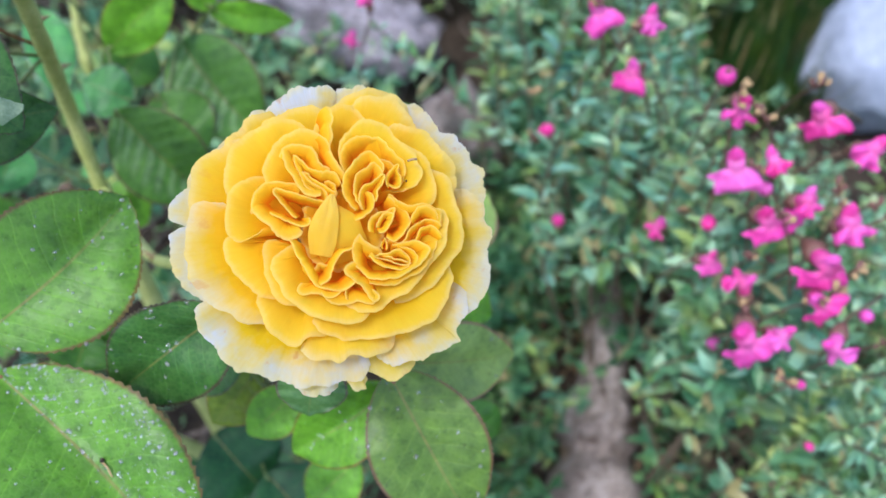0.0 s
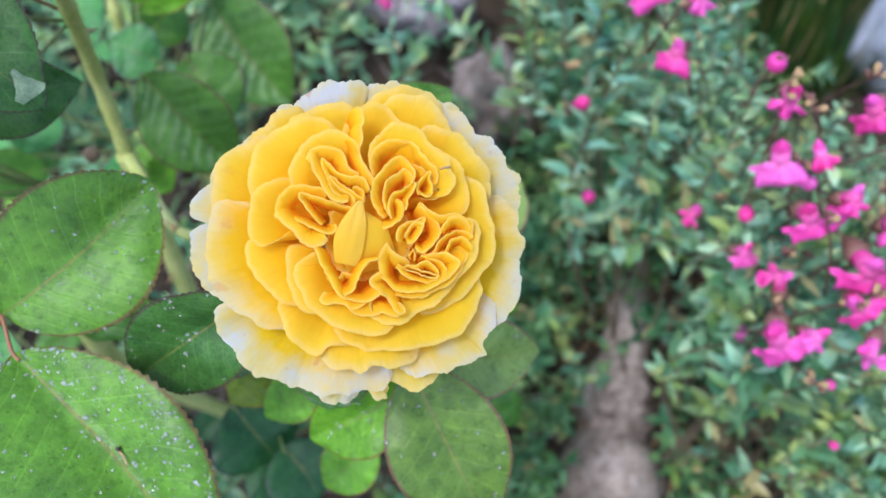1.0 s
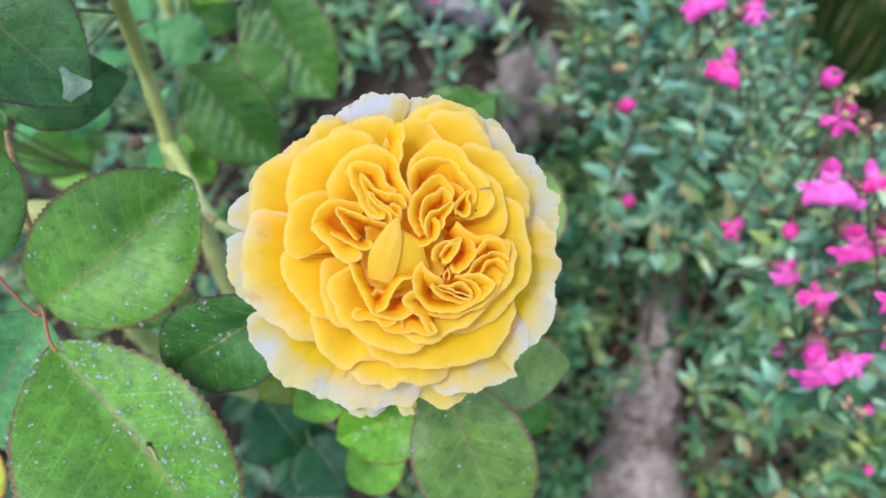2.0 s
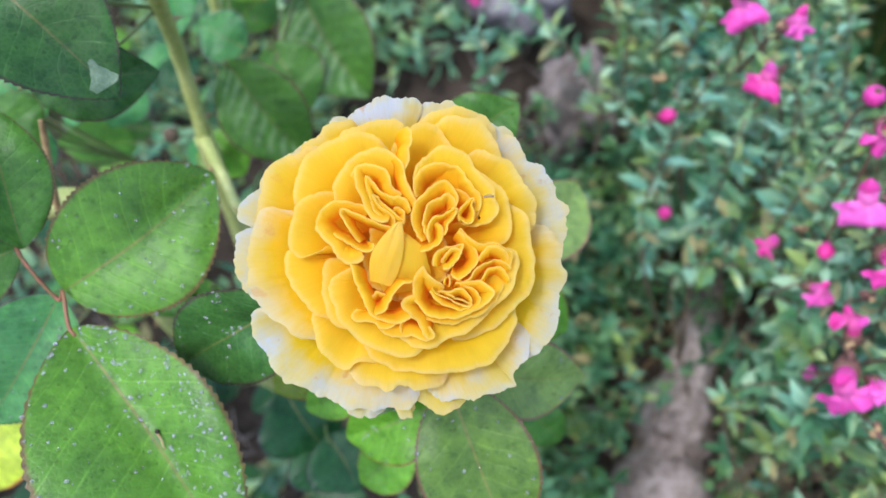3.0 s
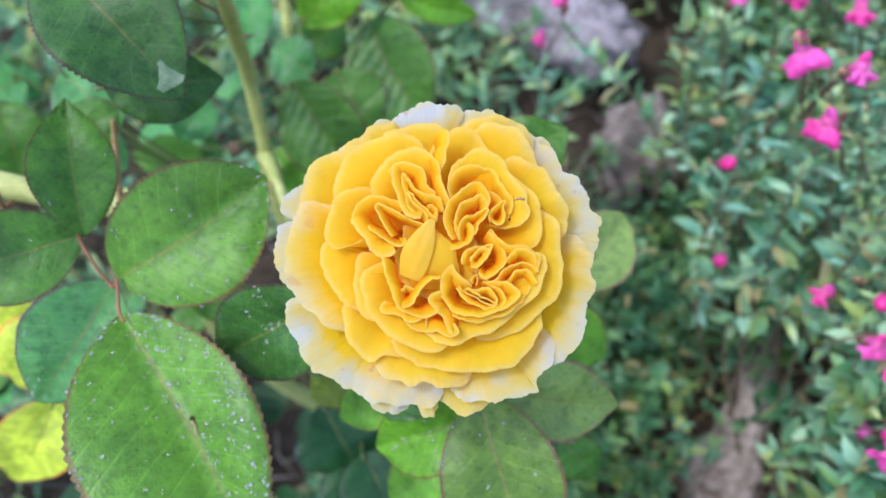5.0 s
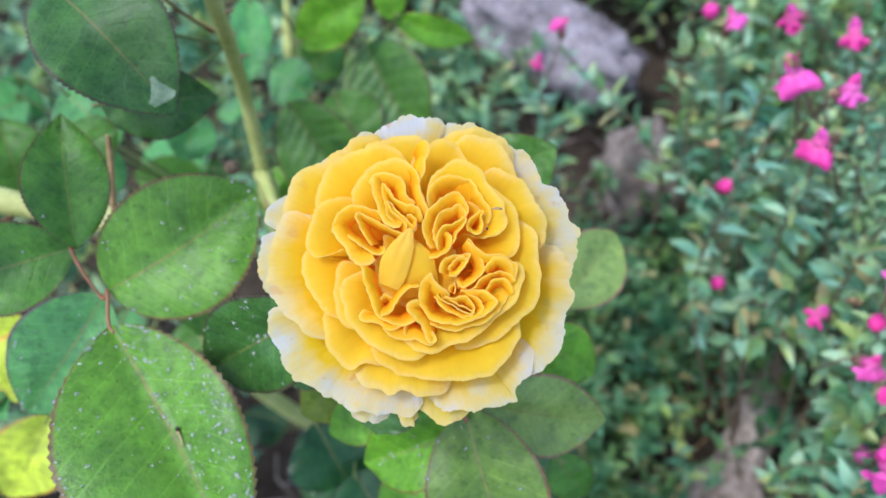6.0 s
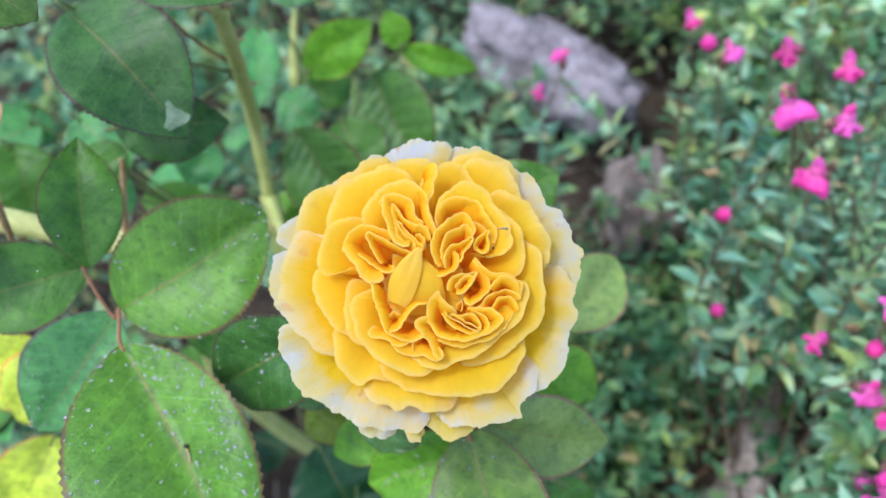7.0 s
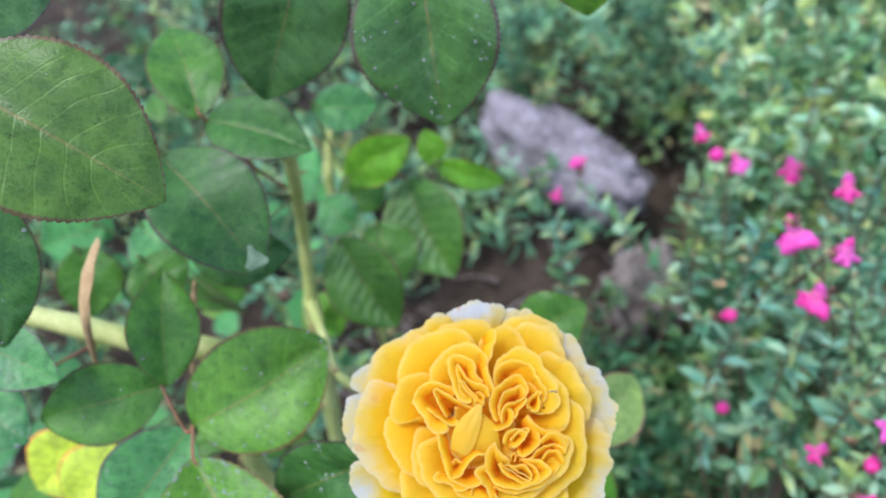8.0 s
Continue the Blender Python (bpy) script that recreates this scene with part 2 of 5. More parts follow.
def sheet(points, thick, columns=None, rows=None):
    """A thin closed sheet from a grid of points: two faces and a crisp edge between them. Gives verts, faces and uvs."""
    n, k = points.shape[:2]
    du = np.gradient(points, axis=1)
    dv = np.gradient(points, axis=0)
    nor = np.cross(du, dv)
    nor /= np.linalg.norm(nor, axis=2, keepdims=True) + 1e-12
    top, low = points + nor * thick / 2, points - nor * thick / 2
    across = np.linspace(0, 1, k) if columns is None else np.asarray(columns)
    v, u = np.meshgrid(np.linspace(0, 1, n) if rows is None else rows, across, indexing="ij")
    uv = np.stack([u.ravel(), v.ravel()], 1)
    at = lambda i, j: i * k + j
    faces, m = [], n * k
    for i in range(n - 1):
        for j in range(k - 1):
            q = (at(i, j), at(i, j + 1), at(i + 1, j + 1), at(i + 1, j))
            faces += [q, tuple(m + x for x in reversed(q))]
    ring = [at(0, j) for j in range(k)] + [at(i, k - 1) for i in range(1, n)] + [at(n - 1, j) for j in range(k - 2, -1, -1)] + [at(i, 0) for i in range(n - 2, 0, -1)]
    top, low = top.reshape(-1, 3), low.reshape(-1, 3)
    c = len(ring)
    for a in range(c):
        b = (a + 1) % c
        faces.append((2 * m + b, 2 * m + a, 2 * m + c + a, 2 * m + c + b))
    return np.concatenate([top, low, top[ring], low[ring]]), faces, np.concatenate([uv, uv, uv[ring], uv[ring]])


def tube(path, radii, sides=8):
    """A tapered tube along a path, closed at both ends."""
    path = [Vector(p) for p in path]
    verts, faces = [], []
    ref = Vector((0.31, 0.87, 0.2)).normalized()
    for i, p in enumerate(path):
        d = (path[min(i + 1, len(path) - 1)] - path[max(i - 1, 0)]).normalized()
        a = d.cross(ref).normalized()
        b = d.cross(a)
        for s in range(sides):
            t = math.tau * s / sides
            verts.append(p + float(radii[i]) * (math.cos(t) * a + math.sin(t) * b))
    for i in range(len(path) - 1):
        for s in range(sides):
            a, b = i * sides + s, i * sides + (s + 1) % sides
            faces.append((a, b, b + sides, a + sides))
    faces.append(tuple(range(sides - 1, -1, -1)))
    faces.append(tuple(range((len(path) - 1) * sides, len(path) * sides)))
    return verts, faces


def curve(points, n=16):
    """Points along a smooth line through the given ones."""
    p = [Vector(q) for q in points]
    p = [2 * p[0] - p[1]] + p + [2 * p[-1] - p[-2]]
    out = []
    for i in range(1, len(p) - 2):
        for s in range(n):
            t = s / n
            a, b, c, d = p[i - 1:i + 3]
            out.append(0.5 * (2 * b + (c - a) * t + (2 * a - 5 * b + 4 * c - d) * t * t + (3 * b - a - 3 * c + d) * t ** 3))
    return out + [p[-2]]


def joined(pieces):
    verts, faces = [], []
    for v, f in pieces:
        k = len(verts)
        verts += [tuple(p) for p in v]
        faces += [tuple(k + i for i in q) for q in f]
    return verts, faces


def part(name, data, parent, label=""):
    ob = new(name, data)
    ob.parent = parent
    return tagged(ob, label)


def thing(name, at, label, category, group="", kind=""):
    return tagged(new(name), label, category, group, kind) if at is None else place(new(name), at, label, category, group, kind)


def place(ob, at, label, category, group="", kind=""):
    ob.location = at
    return tagged(ob, label, category, group, kind)


def blob(radius, seed, stretch=(1, 1, 1), rough=0.25, detail=4, facets=2.0):
    """A stone: a ball pushed in and out by noise, with some flat breaks."""
    bm = bmesh.new()
    bmesh.ops.create_icosphere(bm, subdivisions=detail, radius=1.0)
    rng = random.Random(seed)
    cuts = [(Vector((rng.gauss(0, 1), rng.gauss(0, 1), rng.gauss(0, 1))).normalized(), rng.uniform(0.72, 0.95)) for _ in range(9)]
    for v in bm.verts:
        p = v.co.copy()
        for n, d in cuts:
            over = p.dot(n) - d
            if over > 0:
                p -= n * over * 0.8
        s = Vector((seed * 3.1, seed * 1.7, 0))
        p *= 1 + rough * noise.fractal(p * facets + s, 0.8, 2.1, 4) + 0.05 * rough * noise.noise(p * 14 + s)
        v.co = Vector((p.x * stretch[0], p.y * stretch[1], p.z * stretch[2])) * radius
    return bm


def stone(name, at, radius, stretch, turn, seed, mat, label, category="stone", rough=0.3):
    bm = blob(radius, seed, stretch, rough)
    me = bpy.data.meshes.new(name)
    bm.to_mesh(me)
    bm.free()
    me.polygons.foreach_set("use_smooth", [True] * len(me.polygons))
    me.materials.append(mat)
    ob = new(name, me)
    ob.location, ob.rotation_euler = at, [radians(a) for a in turn]
    return tagged(ob, label, category)


# ---- ground ----
def ground_height(x, y):
    """A flower bed that rises gently away from the path."""
    t = min(max((y - 0.25) / 0.5, 0.0), 1.0)
    near = math.exp(-((x / 3.0) ** 2 + ((y - 0.5) / 3.0) ** 2))
    h = 0.03 + 0.09 * t * t * (3 - 2 * t)
    return near * (h + 0.012 * noise.fractal(Vector((x * 9, y * 9, 0)), 0.9, 2.0, 4))


def make_ground():
    lines = [-400, -120, -40, -14, -6, -3] + [i * 0.04 - 2 for i in range(101)] + [3, 6, 14, 40, 120, 400]
    n = len(lines)
    verts = [(x, y + 0.6, ground_height(x, y + 0.6)) for y in lines for x in lines]
    faces = [(j * n + i, j * n + i + 1, (j + 1) * n + i + 1, (j + 1) * n + i) for j in range(n - 1) for i in range(n - 1)]
    tagged(new("ground", mesh_of("ground", verts, faces, SOIL)), "dark crumbly garden soil under the plants", "ground", kind="structure")


make_ground()


# ---- rose bush ----
bush = tagged(new("rose_bush"), "yellow rose bush with one open flower and dewy leaves", "rose bush")
bush.location = (-0.17, 0.27, 0.04)
INV = Matrix.Translation(-bush.location)


def bush_part(name, verts, faces, mat, label="", parent=None, uvs=None, colour=None):
    me = mesh_of(name, verts, faces, mat, uvs)
    if parent is None:
        me.transform(INV)
    ob = part(name, me, bush if parent is None else parent, label)
    if colour:
        ob.color = (*colour, 1)
    return ob


def cane(points, radii, label, spines=0, seed=0, mat=None):
    path = curve(points, 14)
    r = np.interp(np.linspace(0, 1, len(path)), np.linspace(0, 1, len(radii)), radii)
    rng = random.Random(seed)
    swollen = [x * (1 + 0.06 * math.sin(i * 0.9)) for i, x in enumerate(r)]
    ob = bush_part("cane", *tube(path, swollen, 12), mat or CANE, label)
    for s in range(spines):
        i = int(len(path) * (s + 0.5 + rng.uniform(-0.3, 0.3)) / spines)
        i = min(max(i, 1), len(path) - 2)
        d = (path[i + 1] - path[i - 1]).normalized()
        out = d.cross(Vector((rng.gauss(0, 1), rng.gauss(0, 1), rng.gauss(0, 0.4)))).normalized()
        a = path[i] + out * float(r[i]) * 0.7
        size = rng.uniform(0.005, 0.008)
        spine = [a + out * size * t - d * size * 0.35 * t * t for t in (0, 0.3, 0.65, 1.0)]
        me = mesh_of("thorn", *tube(spine, [size * k for k in (0.36, 0.2, 0.09, 0.01)], 6), THORN)
        me.transform(INV)
        part("thorn", me, ob)
    return ob


cane([(-0.172, 0.275, 0.02), (-0.165, 0.262, 0.25), (-0.157, 0.262, 0.42), (-0.155, 0.263, 0.473)], [0.0062, 0.0058, 0.0052, 0.005], "thick green rose cane", 5, 1)
cane([(-0.155, 0.263, 0.470), (-0.153, 0.268, 0.520), (-0.142, 0.256, 0.565), (-0.133, 0.244, 0.598), (-0.132, 0.242, 0.606)], [0.0036, 0.0034, 0.0033, 0.0032, 0.0028], "upright green rose cane with tan thorns", 9, 2)
cane([(-0.172, 0.275, 0.06), (-0.20, 0.22, 0.32), (-0.155, 0.192, 0.505), (-0.19, 0.183, 0.520), (-0.242, 0.169, 0.541), (-0.33, 0.15, 0.56)], [0.006, 0.006, 0.0058, 0.0056, 0.0052, 0.004], "thick yellow-green rose cane", 5, 3)
cane([(-0.24, 0.50, 0.08), (-0.235, 0.44, 0.36), (-0.233, 0.44, 0.42), (-0.230, 0.455, 0.46)], [0.0046, 0.0044, 0.0040, 0.0012], "slim green rose cane", 2, 4)
cane([(-0.162, 0.165, 0.50), (-0.158, 0.175, 0.541), (-0.157, 0.186, 0.562), (-0.156, 0.189, 0.570)], [0.0013, 0.0013, 0.0012, 0.0009], "dry brown stalk", 0, 5, DRY)


def dry_leaf(points, half):
    """A withered leaf, rolled in along its length."""
    path = curve(points, 6)
    g = np.zeros((len(path), 7, 3))
    for i, p in enumerate(path):
        t = i / (len(path) - 1)
        w = half * math.sin(math.pi * (0.08 + 0.88 * t)) ** 0.7 * (1 + 0.25 * noise.noise(Vector((t * 7, 1, 2))))
        for j in range(7):
            u = j / 3 - 1
            g[i, j] = (p.x + u * w, p.y - 0.35 * u * w + 0.8 * abs(u) ** 2 * w, p.z + 0.5 * u * u * w + 0.0006 * noise.noise(Vector((u * 2, t * 9, 5))))
    bush_part("dry_leaf", *sheet(g, 0.0004)[:2], DRY, "withered tan leaf rolled up on the bush")


dry_leaf([(-0.188, 0.15, 0.545), (-0.180, 0.151, 0.580), (-0.179, 0.160, 0.594), (-0.175, 0.171, 0.608)], 0.0034)

cane([(-0.30, 0.155, 0.553), (-0.31, 0.19, 0.66), (-0.1816, 0.2812, 0.7006), (-0.1181, 0.2669, 0.7004), (-0.0798, 0.2783, 0.7012), (-0.0274, 0.2927, 0.7166)], [0.004, 0.004, 0.0036, 0.003, 0.0026, 0.002], "arching green rose cane", 4, 8)
cane([(-0.31, 0.19, 0.66), (-0.26, 0.17, 0.71), (-0.1856, 0.1484, 0.7016)], [0.003, 0.0026, 0.002], "short green side shoot", 1, 9)

# the flower's own frame: out of its face, and two ways across it
ROSE = Vector((-0.0134, 0.1307, 0.6147))
FACE = Vector((0.1605, -0.5125, 0.8435)).normalized()
UPW = Vector((-0.1646, 0.8288, 0.5349)).normalized()
RGT = UPW.cross(FACE).normalized()
cane([(-0.155, 0.263, 0.473), (-0.1386, 0.2434, 0.4730), (-0.1140, 0.2159, 0.4796), (-0.05, 0.172, 0.545), ROSE - FACE * 0.040 + UPW * 0.006, ROSE - FACE * 0.026], [0.0038, 0.0026, 0.0024, 0.0024, 0.0026, 0.004], "green flower stalk", 1, 7)

TO_WORLD = Matrix((RGT, UPW, FACE)).transposed().to_4x4()
TO_WORLD.translation = ROSE


def rose_flower():
    """The green cup and sepals that carry the petals."""
    pieces = [tube([(0, 0, -0.034), (0, 0, -0.030), (0, 0, -0.026), (0, 0, -0.0225)], [0.0025, 0.0055, 0.0062, 0.004], 14)]
    for k in range(5):
        a = math.tau * k / 5 + 0.5
        d = Vector((math.cos(a), math.sin(a), 0))
        side = Vector((-d.y, d.x, 0))
        g = np.array([[d * (0.004 + 0.022 * t) + Vector((0, 0, -0.027 - 0.012 * t * t)) + side * s * 0.0045 * (1 - t) ** 0.7 for s in (-1, -0.4, 0.4, 1)] for t in np.linspace(0, 1, 8)])
        pieces.append(sheet(g, 0.0004)[:2])
    v, f = joined(pieces)
    ob = part("rose_flower", mesh_of("rose_flower", v, f, CANE), bush, "fully open double yellow flower, old petals bleached white")
    ob.matrix_local = Matrix.Translation(-bush.location) @ TO_WORLD
    return ob


flower = rose_flower()


def petal(grid, pale, fade, rows):
    v, f, uv = sheet(grid, 0.00032, None, rows)
    ob = part("petal", mesh_of("petal", v, f, PETAL, uv), flower)
    ob.color = (pale, fade, 0, 1)
    return ob


def rim_petal(height, rim, heart, low, reach, roll, dip, bend, pale, fade, ruffle):
    """A petal that hangs from its rim. rim: guides along its edge, heart: where its foot leans to, in mm across the flower's face;
    height, low: mm of its rim and foot; roll: how far the lip turns out; dip: how much lower its ends lie."""
    seed = len(flower.children) * 1.37
    pale += 0.35 * (seed * 0.37 % 1.0) * (pale < 0.5)
    roll *= 0.7 + 0.7 * (seed * 0.618 % 1.0)
    path = np.array([(p.x, p.y) for p in curve([(x, y, 0) for x, y in rim], 10)]) / 1000
    step = np.concatenate([[0], np.cumsum(np.linalg.norm(np.diff(path, axis=0), axis=1))])
    k = int(min(max(step[-1] / 0.0006, 18), 110))
    at = np.linspace(0, step[-1], k)
    path = np.stack([np.interp(at, step, path[:, c]) for c in (0, 1)], 1)
    way = np.gradient(path, axis=0)
    way /= np.linalg.norm(way, axis=1, keepdims=True) + 1e-12
    side = np.stack([-way[:, 1], way[:, 0]], 1)
    heart = np.array(heart) / 1000
    if np.sum(side * (heart - path)) < 0:
        side = -side
    n = 16
    rows = 1 - np.linspace(1, 0, n) ** 1.7
    g = np.zeros((n, k, 3))
    for j in range(k):
        u = 2 * j / (k - 1) - 1
        m = at[j] * 1000
        wave = noise.fractal(Vector((m * 0.09, seed * 1.9, 0)), 1.0, 2.0, 2)
        tear = noise.fractal(Vector((m * 0.55 + seed, 2.2, seed * 5.1)), 0.5, 2.3, 4)
        pleat = 0.0012 * ruffle * noise.noise(Vector((m * 0.19, seed * 2.3, 7.0)))
        edge = path[j] - side[j] * (ruffle * (0.0003 * tear + 0.0004 * wave) - 0.0007 * dip * abs(u) ** 10)
        top = height / 1000 - dip / 1000 * abs(u) ** 4 + 0.0007 * wave
        for i, v in enumerate(rows):
            s = 1 - v
            xy = edge + side[j] * roll / 1000 * (1 - math.exp(-6 * s)) + (heart - edge) * reach * s
            lip = math.exp(-((s / 0.05) ** 2))
            xy = xy + side[j] * pleat * math.exp(-3.5 * s)
            bulge = 0.0011 * noise.noise(Vector((m * 0.13, s * 2.2, seed))) * (1 - s)
            g[i, j] = (xy[0], xy[1], top - (top - low / 1000) * s ** bend - 0.0002 * lip + 0.0003 * ruffle * lip * tear + bulge)
    return petal(g, pale, fade, rows)


def guard_petal(height, rim, fade):
    rim_petal(height, rim, (0, 0), -26, 0.72, 1.4, 2.0, 1.3, 0.95, fade, 1.4)


def outer_petal(height, rim, fade):
    rim_petal(height, rim, (0, 0), -23, 0.7, 1.6, 2.2, 1.3, 0.9, fade, 1.0)


def cup_petal(height, rim, fade=0.0):
    rim_petal(height, rim, (2, 0), -12, 0.5, 1.8, 1.8, 1.2, 0.95, fade, 0.8)


def fold_petal(height, rim, heart, low=-5.2, reach=0.25, roll=1.0, fade=0.0):
    rim_petal(height, rim, heart, low, reach, roll * 0.95, 0.5, 1.0, 0.35, fade, 1.0)


def blade_petal(base, tip, wide, rise, seed, low):
    """A short petal that shows its face, pointed at both ends. mm."""
    n, k = 14, 11
    base, tip = Vector(base) / 1000, Vector(tip) / 1000
    ax = tip - base
    ac = Vector((-ax.y, ax.x, 0)).normalized()
    g = np.zeros((n, k, 3))
    for i in range(n):
        v = i / (n - 1)
        w = wide / 2000 * math.sin(math.pi * (0.24 + 0.74 * v)) ** 0.8
        for j in range(k):
            u = 2 * j / (k - 1) - 1
            wob = noise.fractal(Vector((u * 1.3 + seed, v * 1.8, seed * 3.3)), 0.8, 2.0, 2)
            p = base + ax * v + ac * (u * w * (1 + 0.2 * wob))
            g[i, j] = (p.x, p.y, p.z + rise / 1000 * (math.sin(math.pi * v) - 0.55 * u * u) + 0.0006 * wob)
    petal(g[:, ::-1], 0.95, 0.0, low + (0.97 - low) * np.linspace(0, 1, n))


def rose_petals():
    # bleached guard petals round the edge, then the broad yellow ones, the cups, and the folds of the quartered heart
    guard_petal(-15.5, [(-35, -11), (-37.5, -15.5), (-36, -22), (-30.5, -29.5), (-24, -32.5), (-21, -35), (-15.5, -36.5), (-8.5, -38), (-2, -39), (4.5, -36.5)], fade=1)
    guard_petal(-19.5, [(-17.5, -35.5), (-15, -37.5), (-13, -40), (-8.5, -40.5), (-4.5, -38.5)], fade=0.8)
    guard_petal(-19, [(-3.5, -37), (-1, -40.5), (2, -41), (3, -37.5)], fade=0.6)
    guard_petal(-18, [(1.5, -35.5), (5, -38.5), (10, -39), (14, -37.5), (17.5, -34.5)], fade=0.55)
    guard_petal(-13.5, [(3.5, -32.5), (7.5, -35.5), (13, -36.5), (22, -35), (26.5, -33), (28, -33), (28.5, -29.5), (31.5, -25.5), (33.5, -19.5)], fade=0.9)
    guard_petal(-14.5, [(29, -29), (32, -25.5), (36.5, -22.5), (39.5, -16), (39, -13.5), (40.5, -10.5), (40.5, -5), (40, 0), (38, 4.5), (34.5, 9)], fade=0.75)
    guard_petal(-16.5, [(24, 33.5), (28.5, 29), (32, 24.5), (36, 22), (39, 17), (40, 14), (42, 9.5), (42, 4.5), (41, 0), (39, -5)], fade=1)
    guard_petal(-17.5, [(3, 35.5), (6, 37.5), (8.5, 39), (12.5, 39), (16, 37.5), (20.5, 34.5), (25.5, 33), (28.5, 29.5), (31.5, 23.5)], fade=1)
    guard_petal(-16.5, [(-15, 31.5), (-11.5, 35.5), (-8, 38), (-2, 40), (3, 39.5), (5.5, 37), (5.5, 33)], fade=1)
    guard_petal(-16, [(-31.5, 22.5), (-27, 26), (-24, 29), (-20, 31), (-16.5, 35), (-11.5, 34.5), (-9, 32)], fade=0.75)
    guard_petal(-17, [(-37.5, 6.5), (-40, 10.5), (-39, 14.5), (-37, 17.5), (-34.5, 20), (-31, 23)], fade=0.9)
    guard_petal(-18, [(-38, 9.5), (-40.5, 6), (-41, 2.5), (-42, -1), (-41, -5), (-38.5, -8.5), (-36, -11.5), (-33.5, -14.5)], fade=1)
    outer_petal(-11, [(-26.5, 13.5), (-31, 13.5), (-35, 10), (-36.5, 3.5), (-37, -3.5), (-35.5, -9), (-31, -14.5), (-26, -18.5), (-22, -20), (-17, -19.5)], fade=0.7)
    outer_petal(-13, [(-35.5, 7), (-35.5, 11), (-34.5, 14), (-33.5, 18), (-33, 21), (-30, 24), (-25, 26), (-20.5, 27.5), (-16, 27)], fade=0.45)
    outer_petal(-14, [(-24.5, 24.5), (-23, 27.5), (-20.5, 30), (-17.5, 32.5), (-14, 34), (-10, 33.5)], fade=0.35)
    outer_petal(-12, [(-16, 29), (-13.5, 31), (-9.5, 32.5), (-4.5, 33.5), (-1, 33.5), (1.5, 32), (3, 28.5)], fade=0.25)
    outer_petal(-9.5, [(-2.5, 23.5), (-1.5, 26.5), (1, 29.5), (4, 32), (7, 33), (10, 31.5), (12.5, 28), (15, 24.5)], fade=0.2)
    outer_petal(-11, [(7.5, 28.5), (9.5, 32), (11.5, 34), (14.5, 34), (18.5, 33), (22, 30.5), (24, 27.5), (25.5, 24.5), (26.5, 20.5)], fade=0.4)
    outer_petal(-14.5, [(4, 32), (7, 35.5), (13, 36.5), (18, 36), (22.5, 33.5), (25.5, 29.5)], fade=0.5)
    outer_petal(-9, [(16, 25), (19, 25.5), (23, 24.5), (27, 22), (30.5, 17.5), (33, 13.5), (33.5, 9.5), (32.5, 6), (30.5, 3)], fade=0.35)
    outer_petal(-10.5, [(-11, -24.5), (-13, -27), (-13, -28.5), (-10.5, -30.5), (-6.5, -31.5), (-4, -32.5), (-1, -32), (4, -32.5), (8, -32), (12, -29.5)], fade=0.5)
    outer_petal(-8.5, [(-21.5, -9.5), (-22, -13.5), (-21.5, -18), (-19.5, -22), (-16.5, -25.5), (-13.5, -26.5), (-10, -25.5), (-6.5, -26.5)], fade=0.15)
    cup_petal(-8, [(-23.5, 10.5), (-25, 14), (-25, 17.5), (-23, 23), (-19.5, 26.5), (-15.5, 29), (-10.5, 30.5), (-6, 29.5), (-3, 27.5), (-0.5, 24)])
    cup_petal(-7, [(-23.5, 3.5), (-27.5, 1.5), (-27.5, -2.5), (-25.5, -6), (-23.5, -10), (-21, -12.5), (-18, -14.5), (-14.5, -16)], fade=0.1)
    cup_petal(-6.5, [(24, 14.5), (27, 13), (29.5, 10.5), (31.5, 7), (32, 3), (32, -2.5), (32, -6.5), (30.5, -9), (27, -13), (22.5, -17.5), (17, -20), (12.5, -21.5)], fade=0.3)
    cup_petal(-8, [(27.5, -10.5), (28, -15), (27.5, -17.5), (25.5, -21.5), (22, -25), (18, -27), (12.5, -28), (6, -28.5), (-1, -27.5), (-6.5, -25), (-9.5, -21.5)], fade=0.25)
    cup_petal(-4, [(-15, 16.5), (-21, 15), (-24, 13), (-25.5, 9), (-26, 6), (-25.5, 2.5), (-23.5, 0.5), (-21, 1), (-17.5, 2)])
    cup_petal(-5, [(-15.5, 1), (-18, -1), (-18.5, -6), (-18, -11.5), (-16, -15), (-12, -18)])
    cup_petal(-3.2, [(-11.5, -1), (-14, -3), (-16.5, -5), (-16.5, -8), (-15.5, -12), (-14, -15.5), (-10.5, -19), (-6.5, -21.5), (-1.5, -23), (5, -23)])
    cup_petal(-2.6, [(25, 2.5), (27.5, 1), (28, -2), (27.5, -5), (26, -8), (23, -11.5), (19, -15), (13.5, -18.5), (8.5, -21), (3.5, -21.5), (-1.5, -20)], fade=0.12)
    cup_petal(-4, [(17, 21.5), (19, 20.5), (22.5, 18), (25, 15.5), (26.5, 11.5), (27, 7), (26, 3.5), (24, 1.5)])
    cup_petal(-2.8, [(-16, 13.5), (-14.5, 18.5), (-12.5, 21.5), (-9, 24.5), (-5, 25.5), (-1.5, 25), (1, 22.5), (1.5, 18.5)])
    cup_petal(-1.6, [(2.5, 18), (4.5, 22), (7, 24.5), (10.5, 25.5), (14, 24.5), (17, 22.5), (18.5, 20), (21, 17.5), (22.5, 15), (23, 11), (21.5, 8), (19, 7), (14.5, 6.5)])
    fold_petal(-1.6, [(3, 30.5), (3.5, 27), (2.5, 24), (2, 19.5), (3, 15.5), (4.5, 12)], (-1.5, 19.5), roll=1.6)
